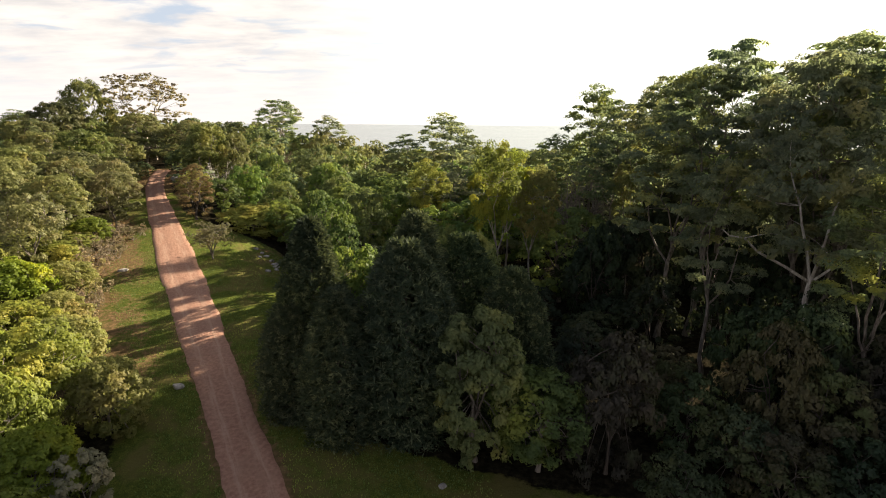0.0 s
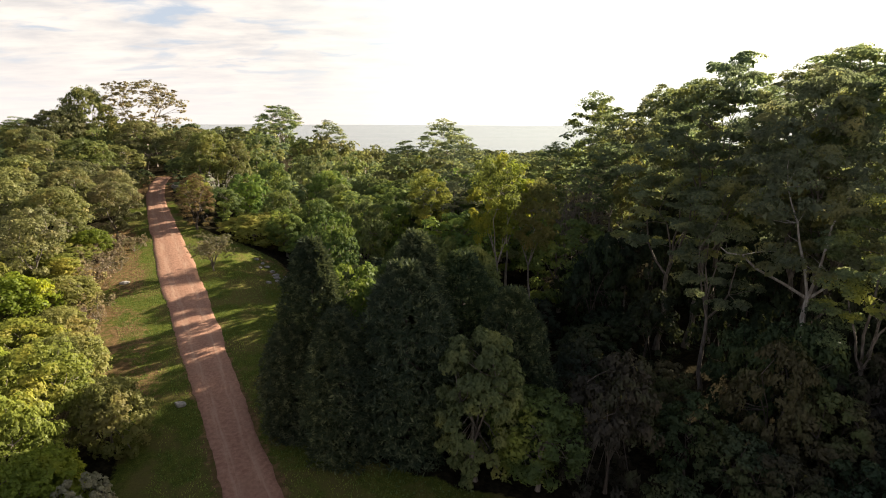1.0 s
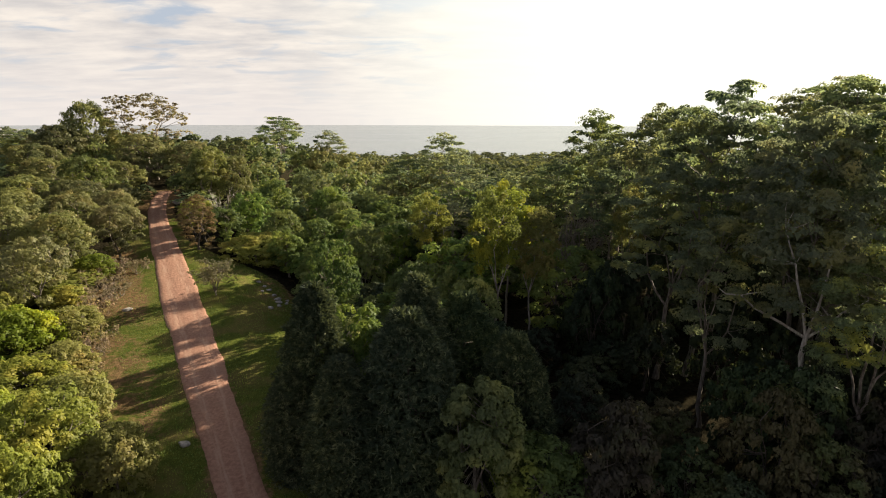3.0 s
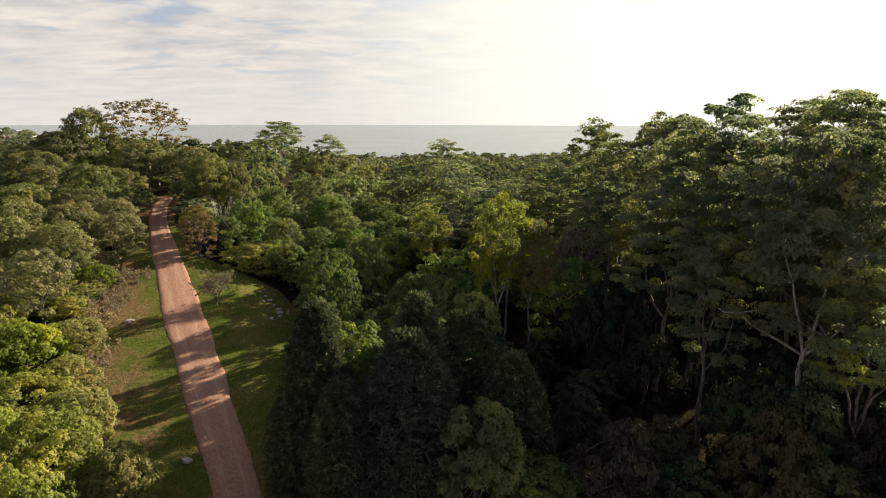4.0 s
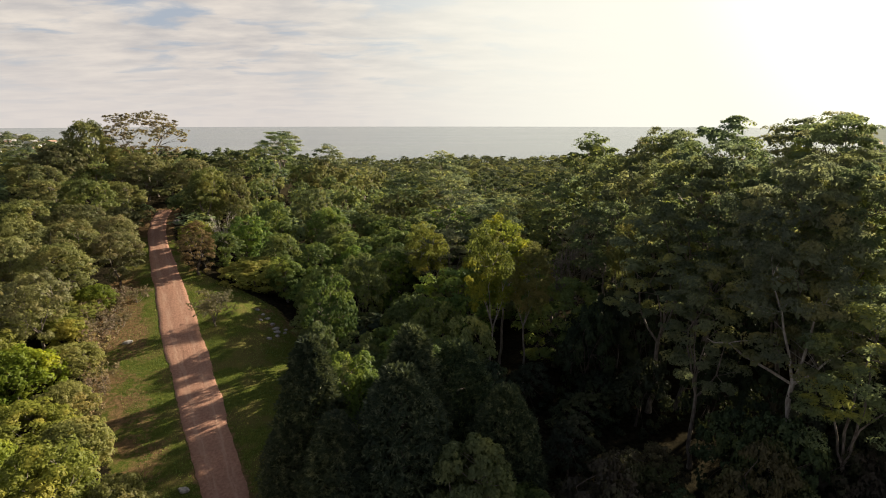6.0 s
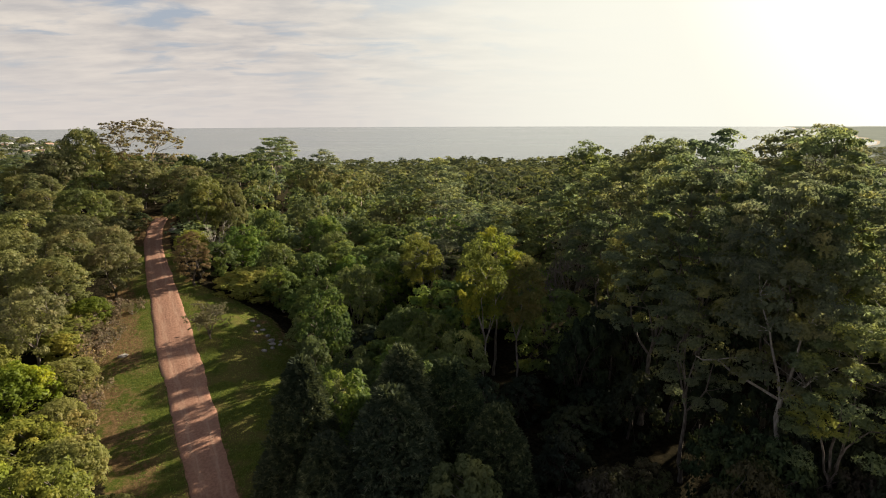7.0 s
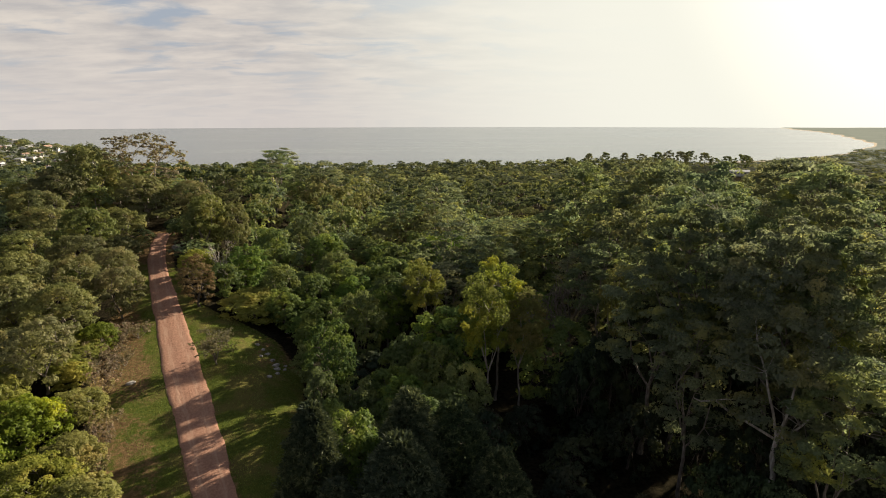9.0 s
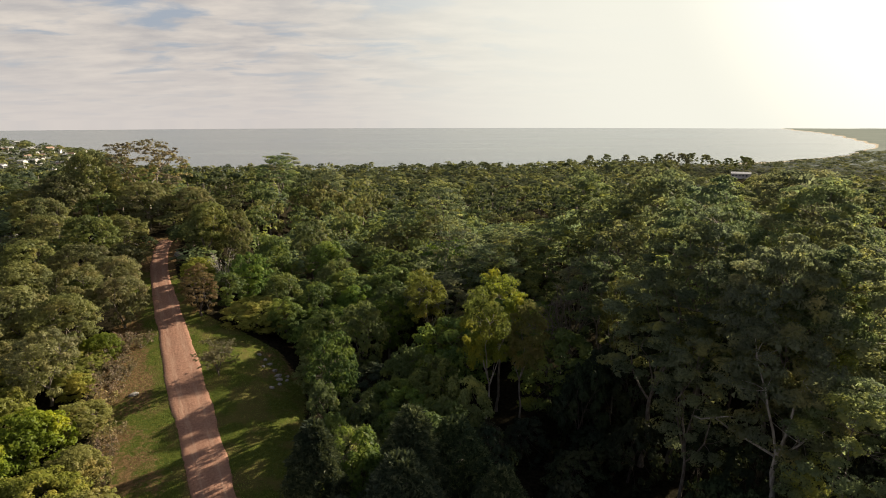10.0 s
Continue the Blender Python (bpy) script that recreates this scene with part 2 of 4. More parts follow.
# ---- mesh helpers ----
def mesh_of(name, verts, faces, smooth=False):
    """A mesh from an array of corners and an array of faces that all have as many corners."""
    me = bpy.data.meshes.new(name)
    verts, faces = np.asarray(verts, np.float32), np.asarray(faces, np.int32)
    n, side = faces.shape
    me.vertices.add(len(verts))
    me.vertices.foreach_set("co", verts.ravel())
    me.loops.add(n * side)
    me.loops.foreach_set("vertex_index", faces.ravel())
    me.polygons.add(n)
    me.polygons.foreach_set("loop_start", np.arange(0, n * side, side, dtype=np.int32))
    me.polygons.foreach_set("loop_total", np.full(n, side, np.int32))
    me.polygons.foreach_set("use_smooth", np.full(n, smooth))
    me.update(calc_edges=True)
    me.validate()
    return me


def part(name, me, mat, parent=None, label=""):
    ob = new(name, me)
    if not me.materials:
        me.materials.append(mat)
    ob.parent = parent
    return tagged(ob, label)


def unit(v):
    return v / np.maximum(np.linalg.norm(v, axis=-1, keepdims=True), 1e-6)


def tube(path, radii, sides=6):
    """Corners and quads of a tapering tube along a path, closed to a point at its end."""
    path = np.asarray(path, float)
    verts, faces = [], []
    for i, (p, r) in enumerate(zip(path, radii)):
        d = unit(path[min(i + 1, len(path) - 1)] - path[max(i - 1, 0)])
        a = unit(np.cross(d, (0.31, 0.93, 0.17)))
        b = np.cross(d, a)
        for s in range(sides):
            w = 2 * math.pi * s / sides
            verts.append(p + r * (math.cos(w) * a + math.sin(w) * b))
    for i in range(len(path) - 1):
        for s in range(sides):
            t = (s + 1) % sides
            faces.append((i * sides + s, i * sides + t, (i + 1) * sides + t, (i + 1) * sides + s))
    return np.array(verts), np.array(faces)


def joined(pieces):
    verts, faces, base = [], [], 0
    for v, f in pieces:
        verts.append(v)
        faces.append(np.asarray(f) + base)
        base += len(v)
    return np.concatenate(verts), np.concatenate(faces)


def crooked(rng, a, b, n=5, bend=0.12, sag=0.0):
    """A wandering path from a to b."""
    a, b = np.asarray(a, float), np.asarray(b, float)
    size = np.linalg.norm(b - a)
    out = []
    side = rng.normal(size=3) * bend * size
    for i in range(n + 1):
        t = i / n
        out.append(a + (b - a) * t + side * math.sin(math.pi * t) * 0.6 + rng.normal(size=3) * bend * size * 0.16 * (0 < i < n) + np.array((0, 0, sag * size * math.sin(math.pi * t))))
    return np.array(out)


def leaves_at(rng, p, normal, along, size, aspect, corners=4):
    """One pointed leaf or spray at each place."""
    n = len(p)
    t = unit(along - normal * np.sum(along * normal, axis=1, keepdims=True))
    b = np.cross(normal, t)
    s = size * rng.uniform(0.7, 1.3, (n, 1))
    w = s * aspect
    if corners == 3:
        v = np.stack([p - t * s * 0.4 + b * w * 0.55, p - t * s * 0.4 - b * w * 0.55, p + t * s * 0.6], axis=1)
        return v.reshape(-1, 3), np.arange(3 * n).reshape(-1, 3)
    v = np.stack([p - t * s / 2, p + b * w / 2 + t * s * 0.08, p + t * s / 2, p - b * w / 2 + t * s * 0.08], axis=1)
    return v.reshape(-1, 3), np.arange(4 * n).reshape(-1, 4)


def clump_leaves(rng, centres, radii, each, size, aspect=0.5, hang=0.0, hollow=0.7, under=0.35, corners=3, loose=0.30, puffs=8):
    """Leaves over rounded clumps that are themselves heaped up from smaller puffs, fewer below."""
    lobes = max(1, min(puffs, each // 12))
    many = max(1, each // lobes)
    c, r = np.repeat(centres, lobes, axis=0), np.repeat(radii, lobes, axis=0)
    d = unit(rng.normal(size=c.shape))
    flip = (d[:, 2] < -0.1) & (rng.random(len(d)) > under)
    d[flip, 2] *= -1
    if lobes > 1:
        c = c + r * d * rng.uniform(0.50, 0.78, (len(d), 1))
        r = r * rng.uniform(0.30, 0.52, (len(d), 1))
    c, r, d = (np.repeat(q, many, axis=0) for q in (c, r, d))
    e = unit(rng.normal(size=d.shape) + d * (0.75 if lobes > 1 else 0.0))
    low = (e[:, 2] < -0.2) & (rng.random(len(e)) > under)
    e[low, 2] *= -1
    p = c + r * e * rng.uniform(hollow, 1.12, (len(e), 1))
    middle = centres.mean(axis=0) - np.array((0, 0, 0.25 * np.ptp(centres[:, 2])))
    normal = unit(e * 0.75 + unit(p - middle) * 0.3 + rng.normal(size=d.shape) * loose)
    along = unit(rng.normal(size=d.shape) * 0.6 + e + np.array((0, 0, 0.2 - hang)))
    return leaves_at(rng, p, normal, along, size, aspect, corners)


def with_heart(rng, centres, radii, shell, each=40, depth=0.76):
    """Adds a close inner layer of larger overlapping sprays that gives each clump its body."""
    size = 0.36 * float(np.median(radii[:, 0]))
    inner = clump_leaves(rng, centres, radii * depth, each, size, 0.85, 0.0, 0.85, 0.25, loose=0.22, puffs=1)
    return joined([shell, inner])


def rosettes(rng, tips, ways, blades, size, aspect=0.17):
    """Stars of narrow leaves round branch tips."""
    c = np.repeat(tips, blades, axis=0)
    w = np.repeat(ways, blades, axis=0)
    spread = unit(rng.normal(size=c.shape))
    along = unit(w * 0.8 + spread)
    p = c + along * size * 0.5
    normal = unit(np.cross(along, rng.normal(size=c.shape)))
    return leaves_at(rng, p, normal, along, size, aspect)


# ---- the lie of the land ----
def road_x(y):
    """The track's middle line."""
    return np.interp(y, (-60, 104, 112, 120, 127, 140), (41.85, -54.8, -58.9, -62.4, -64.9, -66.5))


def road_z(y):
    return np.interp(y, (-80, 0, 20, 36, 127, 150, 200, 300, 420, 560, 5000), (-6, -3.9, -2.4, -0.75, 7.95, 9.6, 9.8, -2, -16, -23, -26))


def valley_z(x, y):
    return np.interp(y, (-80, 30, 80, 160, 200, 300, 500, 800, 5000), (-4, -2.6, -2.1, -0.6, -0.8, -10.0, -20.0, -25.0, -25.2))


def smooth(v, a, b):
    t = np.clip((v - a) / (b - a), 0, 1)
    return t * t * (3 - 2 * t)


def shore_reach(az):
    """How far off the sea begins, by the bearing in degrees right of +y."""
    return np.interp(az, (-180, -60, -41, -33, -29, -15, 0, 12, 20, 26, 31, 34, 36.5, 38.0, 38.6, 40, 180),
                     (1800, 1800, 1400, 1120, 770, 690, 690, 725, 800, 930, 1060, 1180, 1330, 1700, 4900, 5200, 5200))


def land_z(x, y):
    x, y = np.asarray(x, float), np.asarray(y, float)
    off = (x - road_x(np.clip(y, -60, 140))) * 0.86
    z = road_z(y) + (valley_z(x, y) - road_z(y)) * smooth(off, 3.5, 24.0)
    z = z + 0.25 * np.sin(x * 0.21 + 1.0) * np.sin(y * 0.17) * smooth(np.abs(off), 3, 9)
    r, az = np.hypot(x, y), np.degrees(np.arctan2(x, y))
    hill = 35.0 * np.exp(-((az + 43.0) / 9.5) ** 2) * np.exp(-((r - 960.0) / 200.0) ** 2)
    z = z + hill
    inland = shore_reach(az) - r
    across = np.interp(az, (31, 32.5, 34.5, 36.6, 38, 38.6), (5200, 4000, 3200, 2200, 1750, 1500))
    ramp = 22 + 170 * smooth(az, 18, 34)
    coast = np.maximum(np.clip((inland + 6) / ramp, 0, 1), np.clip((r - across) / 110.0, 0, 1))
    low = -29.0 + (np.maximum(z, -24.5) + 29.0) * coast
    z = np.where(r > 480, low, z)
    return z + 25 * smooth(r, 3600, 4700) * smooth(az, 36, 42) * (0.6 + 0.4 * np.sin(az * 1.9 + 1))


LAWN_LEFT = ((20, 35, 45, 55, 76, 84, 95, 130), (-10, -5.5, -7.2, -8.6, -9.5, -6.0, -3.4, -3.2))
LAWN_RIGHT = ((10, 29, 32, 35, 45, 50, 64, 70, 80, 87, 92, 130), (34, 26, 15, 6.8, 7.3, 9.4, 14.5, 16.5, 16.0, 7, 3.9, 3.5))


def open_ground(x, y, margin=0.0):
    """Whether a place lies on the track or its grass verges."""
    dx = x - road_x(y)
    return (y < 131) & (dx > np.interp(y, *LAWN_LEFT) - margin) & (dx < np.interp(y, *LAWN_RIGHT) + margin)


def build_ground():
    bearings = np.radians(np.concatenate([np.arange(-180, -62, 4.0), np.arange(-62, 62, 0.75), np.arange(62, 180, 4.0)]))
    reach = np.concatenate([(0.02,), np.arange(2, 30, 2.0), np.arange(30, 140, 0.9), np.geomspace(140, 4930, 130)])
    bb, rr = np.meshgrid(bearings, reach)
    x, y = rr * np.sin(bb), rr * np.cos(bb)
    z = land_z(x, y)
    lumps = np.sin(x * 1.3 + 2 * np.sin(y * 0.9)) * np.sin(y * 1.1 + x * 0.3)
    z = z + 0.05 * lumps * smooth(np.abs(x - road_x(y)), 2.6, 5.0)
    n, w = len(reach), len(bearings)
    idx = np.arange(n * w).reshape(n, w)
    nxt = np.roll(idx, -1, axis=1)
    faces = np.stack([idx[:-1], nxt[:-1], nxt[1:], idx[1:]], axis=-1).reshape(-1, 4)
    me = mesh_of("ground", np.stack([x, y, z], -1).reshape(-1, 3), faces[:, ::-1], True)
    dx = x - road_x(y)
    left, right = np.interp(y, *LAWN_LEFT), np.interp(y, *LAWN_RIGHT)
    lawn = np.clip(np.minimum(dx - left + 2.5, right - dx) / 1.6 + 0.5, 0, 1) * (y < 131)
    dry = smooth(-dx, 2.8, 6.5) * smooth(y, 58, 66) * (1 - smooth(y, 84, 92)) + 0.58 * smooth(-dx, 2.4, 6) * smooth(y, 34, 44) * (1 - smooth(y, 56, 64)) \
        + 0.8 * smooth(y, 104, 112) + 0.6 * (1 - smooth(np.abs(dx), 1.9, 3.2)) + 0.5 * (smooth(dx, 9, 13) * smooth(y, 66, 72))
    for key, val in (("lawn", lawn), ("dry", np.clip(dry, 0, 1)), ("hazy_scrub", smooth(rr, 600, 1100))):
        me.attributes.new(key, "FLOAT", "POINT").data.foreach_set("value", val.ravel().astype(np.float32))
    tagged(part("ground", me, GROUND), "grassy hillside ground with dry patches and leaf litter darkened for shade", "ground", kind="structure")


def build_road():
    ys = np.arange(-40, 129, 0.5)
    xs = road_x(ys)
    kernel = np.ones(21) / 21
    xs = np.convolve(np.pad(xs, 10, "edge"), kernel, "valid")
    zs = np.convolve(np.pad(road_z(ys), 10, "edge"), kernel, "valid")
    d = unit(np.stack([np.gradient(xs), np.gradient(ys)], -1))
    side = np.stack([d[:, 1], -d[:, 0]], -1)
    cols = np.array((-1.0, -0.93, -0.72, -0.45, -0.2, 0.0, 0.2, 0.45, 0.72, 0.93, 1.0))
    lift = np.array((-0.08, 0.025, 0.055, 0.035, 0.06, 0.07, 0.06, 0.035, 0.055, 0.025, -0.08))
    rng = np.random.default_rng(5)
    wob = np.convolve(rng.normal(size=len(ys) + 8), np.ones(9) / 9, "valid")
    wob2 = np.convolve(rng.normal(size=len(ys) + 8), np.ones(9) / 9, "valid")
    half = np.interp(ys, (0, 32, 38, 45, 51, 57, 64, 73, 80, 90, 101, 128), (1.6, 1.62, 1.70, 1.92, 2.02, 2.15, 2.30, 2.40, 2.12, 2.02, 1.72, 1.65))
    verts, uvs = [], []
    for i in range(len(ys)):
        for c, up in zip(cols, lift):
            w = half[i] + 0.24 * (wob[i] if c < 0 else wob2[i]) + 0.035 * math.sin(i * 2.1 + (0 if c < 0 else 1.7)) * math.sin(i * 0.77)
            p = (xs[i], ys[i]) + side[i] * c * w
            verts.append((p[0], p[1], float(land_z(p[0], p[1])) + up + 0.03))
            uvs.append((c * 0.5 + 0.5, i * 0.5))
    w = len(cols)
    faces = [(i * w + j, i * w + j + 1, (i + 1) * w + j + 1, (i + 1) * w + j) for i in range(len(ys) - 1) for j in range(w - 1)]
    me = mesh_of("road", np.array(verts), np.array(faces), True)
    layer = me.uv_layers.new(name="UVMap")
    order = np.array(faces).ravel()
    layer.data.foreach_set("uv", np.array(uvs, np.float32)[order].ravel())
    tagged(part("road", me, ROAD), "reddish packed dirt track with worn wheel ruts", "dirt track", kind="structure")


def build_sea():
    bearings = np.radians(np.arange(-90, 91, 3.0))
    reach = np.geomspace(500, 4950, 40)
    bb, rr = np.meshgrid(bearings, reach)
    v = np.stack([rr * np.sin(bb), rr * np.cos(bb), np.full_like(rr, -27.0)], -1).reshape(-1, 3)
    n, w = len(reach), len(bearings)
    idx = np.arange(n * w).reshape(n, w)
    faces = np.stack([idx[:-1, :-1], idx[1:, :-1], idx[1:, 1:], idx[:-1, 1:]], axis=-1).reshape(-1, 4)
    tagged(part("water", mesh_of("water", v, faces[:, ::-1], True), SEA), "calm hazy grey-blue sea reaching the horizon", "sea", kind="structure")


build_ground()
build_road()
build_sea()


# ---- trees ----
class Kind:
    """One grown tree with its trunk, limbs and crown, and all the places where it stands."""

    def __init__(self, name, label, category, group, height, radius):
        self.root = new(name)
        tagged(self.root, label, category, group)
        self.height, self.radius, self.places = height, radius, []

    def stand(self, x, y, top, radius, turn, sink=0.25):
        z = float(land_z(x, y)) - sink
        s, h = radius / self.radius, max(top - z, 0.8) / self.height
        self.places.append(Matrix.Translation((x, y, z)) @ Matrix.Rotation(turn, 4, "Z") @ Matrix.Diagonal((s, s, h, 1)))

    def measure_crown(self, v):
        """The crown's true top and reach."""
        self.height = float(np.percentile(v[:, 2], 98.5))
        self.radius = float(np.percentile(np.hypot(v[:, 0], v[:, 1]), 95))

    def plant(self):
        for m in self.places[1:]:
            copy_thing(self.root, m)
        if self.places:
            self.root.matrix_basis = self.places[0]
        else:
            for o in (*self.root.children_recursive, self.root):
                bpy.data.objects.remove(o)


def wood(kind, rng, bark, base, fork, limbs, clumps, girth, twig=0.035, sides=7, split=False):
    """Trunk, one part for each main limb, and thin branches out to the clumps."""
    trunk = crooked(rng, base, fork, 6, 0.05)
    flare = np.linspace(1.0, 0.62, len(trunk)) * girth
    flare[0] *= 1.35
    part("trunk", mesh_of("trunk", *tube(trunk, flare, sides), True), bark, kind.root)
    paths = []
    for end in limbs:
        p = crooked(rng, trunk[-1] - np.array((0, 0, girth * 0.5)), end, 5, 0.10, 0.05)
        paths.append(p)
    owner = [[] for _ in limbs]
    for c in clumps:
        best = min(range(len(limbs)), key=lambda i: np.linalg.norm(paths[i][-1] - c) + 0.3 * np.linalg.norm(paths[i][3] - c))
        owner[best].append(c)
    for p, own in zip(paths, owner):
        r = np.linspace(0.42, 0.12, len(p)) * girth
        pieces, branches = [tube(p, r, 6)], []
        for c in own[::2]:
            start = p[min(range(2, len(p)), key=lambda i: np.linalg.norm(p[i] - c) + 0.6 * max(0, p[i][2] - c[2]))]
            q = crooked(rng, start, c, 3, 0.10)
            (branches if split else pieces).append(tube(q, np.linspace(0.10, 0.03, 4) * girth + twig * 0.4, 3))
        limb = part("limb", mesh_of("limb", *joined(pieces), True), bark, kind.root)
        for b in branches:
            part("branch", mesh_of("branch", *b, True), bark, limb)


def spread_points(rng, n, reach, make):
    """Points from make() that keep apart from one another."""
    out = []
    for _ in range(n * 40):
        p = make()
        if all(np.linalg.norm(p - q) > reach for q in out):
            out.append(p)
        if len(out) >= n:
            break
    return np.array(out)


def gum(seed, leaf="gum", height=24.0, radius=4.6, bare=0.42, n=46, each=370, size=0.180, bark=None, name="gum_tree", label="", flatness=0.60, group="gum trees of the wood", fork=None, arms=None):
    """An open eucalypt: long pale limbs that carry separate domed tufts."""
    rng = np.random.default_rng(seed)
    k = Kind(name, label, "tree", group, height, radius)
    low = height * bare

    lean = rng.normal(size=2) * 0.15 * radius
    deep = height - low

    def spot():
        a, q = rng.uniform(0, 6.283), math.sqrt(rng.random())
        if rng.random() < 0.72:
            z = height - deep * (0.05 + 0.42 * q ** 2.2 + 0.10 * rng.random())
        else:
            q = 0.35 + 0.6 * q
            z = low + deep * rng.uniform(0.06, 0.55)
        t = (z - low) / deep
        return np.array((math.cos(a) * q * radius * 0.84 + lean[0] * t, math.sin(a) * q * radius * 0.84 + lean[1] * t, z))

    c = spread_points(rng, n, radius * 0.27, spot)
    rad = rng.uniform(0.17, 0.33, (len(c), 1)) * radius * np.array((1, 1, flatness))
    limbs = [np.array((math.cos(a) * radius * 0.45, math.sin(a) * radius * 0.45, height * rng.uniform(0.56, 0.72))) for a in np.arange(4) * 1.57 + rng.uniform(0, 1)]
    limbs.append(np.array((0.2, 0.1, height * 0.8)))
    if arms:
        limbs = [np.array(a) for a in arms]
    wood(k, rng, bark or BARK_GREY, (0, 0, 0), fork or rng.normal(size=3) * 0.3 * np.array((1, 1, 0)) + np.array((0, 0, low * 0.85)), limbs, c, height * (0.0135 if arms else 0.011), split=True)
    v, f = clump_leaves(rng, c, rad, each, size, 0.72, 0.3, 0.78, 0.10)
    v, f = with_heart(rng, c, rad, (v, f), 22, 0.55)
    k.measure_crown(v)
    part("crown", mesh_of("crown", v, f), LEAF[leaf], k.root)
    return k


def broadleaf(seed, leaf, height=9.0, radius=4.0, n=34, each=170, size=0.30, skirt=0.12, bark=None, name="broadleaf_tree", label="", category="tree", group="broadleaf trees", aspect=0.72, airy=1.0, hollow=0.78, dense=True, split=False):
    """A dense rounded crown of many leafy clumps, down nearly to the ground."""
    rng = np.random.default_rng(seed)
    k = Kind(name, label, category, group, height, radius)
    mid, half = height * (0.5 + skirt / 2), height * (0.5 - skirt / 2)

    lobes = [(unit(rng.normal(size=3) + np.array((0, 0, 0.4))), rng.uniform(0.15, 0.42)) for _ in range(6)]

    def spot():
        d = unit(rng.normal(size=3))
        d[2] = abs(d[2]) if rng.random() < 0.62 else d[2]
        q = rng.uniform(0.80, 0.90) if rng.random() < 0.9 else rng.uniform(0.4, 0.7)
        q *= 0.74 + max(w * max(0.0, float(d @ n) - 0.35) / 0.65 for n, w in lobes)
        return np.array((d[0] * radius * q, d[1] * radius * q, mid + d[2] * half * q))

    c = spread_points(rng, n, radius * 0.17, spot)
    rad = rng.uniform(0.13, 0.25, (len(c), 1)) * radius * np.array((1, 1, 0.8)) * airy
    limbs = [np.array((math.cos(a) * radius * 0.5, math.sin(a) * radius * 0.5, height * rng.uniform(0.5, 0.75))) for a in np.arange(4) * 1.57 + rng.uniform(0, 1)]
    wood(k, rng, bark or BARK_GREY, (0, 0, 0), (rng.normal() * 0.15, rng.normal() * 0.15, height * 0.26), limbs, c, 0.02 * height + 0.02, sides=6, split=split)
    v, f = clump_leaves(rng, c, rad, each, size, aspect, 0.1, hollow, 0.3)
    if dense:
        v, f = with_heart(rng, c, rad, (v, f), 30)
    k.measure_crown(v)
    part("crown", mesh_of("crown", v, f), LEAF[leaf], k.root)
    return k


def tufted_pine(seed, height=14.5, radius=3.0, tips=2000, size=0.40, cone=0.8, leaf="pine", name="tufted_pine", label=""):
    """A dark conical tree whose drooping branches end in stars of stiff leaves."""
    rng = np.random.default_rng(seed)
    k = Kind(name, label, "tree", "dark tufted pines", height, radius)
    trunk = crooked(rng, (0, 0, 0), (0, 0, height * 0.90), 8, 0.01)
    part("trunk", mesh_of("trunk", *tube(trunk, np.linspace(0.24, 0.02, 9), 7), True), BARK_DARK, k.root)
    def reach_at(t):
        if cone > 0.5:
            return radius * min(1.0, 0.16 + 1.5 * (1 - t) ** 0.8) * (0.92 if t > 0.1 else 0.8)
        return radius * math.sqrt(max(0.05, 1 - (1.75 * t - 0.72) ** 2))

    for b in range(30):
        t = (b + 0.5) / 30
        z, a = height * (0.06 + 0.9 * t), b * 2.399
        reach = 0.8 * reach_at(t)
        p = crooked(rng, (0, 0, z), (math.cos(a) * reach, math.sin(a) * reach, z - 0.25 * reach), 4, 0.05, 0.10)
        part("limb", mesh_of("limb", *tube(p, np.linspace(0.06, 0.02, 5), 4), True), BARK_DARK, k.root)
    points, ways = [], []
    for i in range(tips):
        t = rng.random() ** 1.15
        a = rng.uniform(0, 6.283)
        tier = 1 + 0.10 * math.sin(t * height * 3.4 + 1.5 * math.sin(a * 3)) + 0.17 * math.sin(a * 3 + t * 8 + seed) * math.sin(t * 11 + 2 * a)
        r = reach_at(t) * tier * (rng.uniform(0.86, 1.0) if rng.random() < 0.85 else rng.uniform(0.5, 0.85))
        points.append((math.cos(a) * r, math.sin(a) * r, height * (0.03 + 0.96 * t) - 0.22 * r))
        ways.append(unit(np.array((math.cos(a), math.sin(a), 0.55))))
    points, ways = np.array(points), np.array(ways)
    v, f = joined([rosettes(rng, points, ways, 9, size * 1.2, 0.17), rosettes(rng, points * (0.7, 0.7, 1) - (0, 0, 0.2), ways, 2, size * 1.8, 0.45)])
    k.measure_crown(v)
    part("crown", mesh_of("crown", v, f), LEAF[leaf], k.root)
    return k


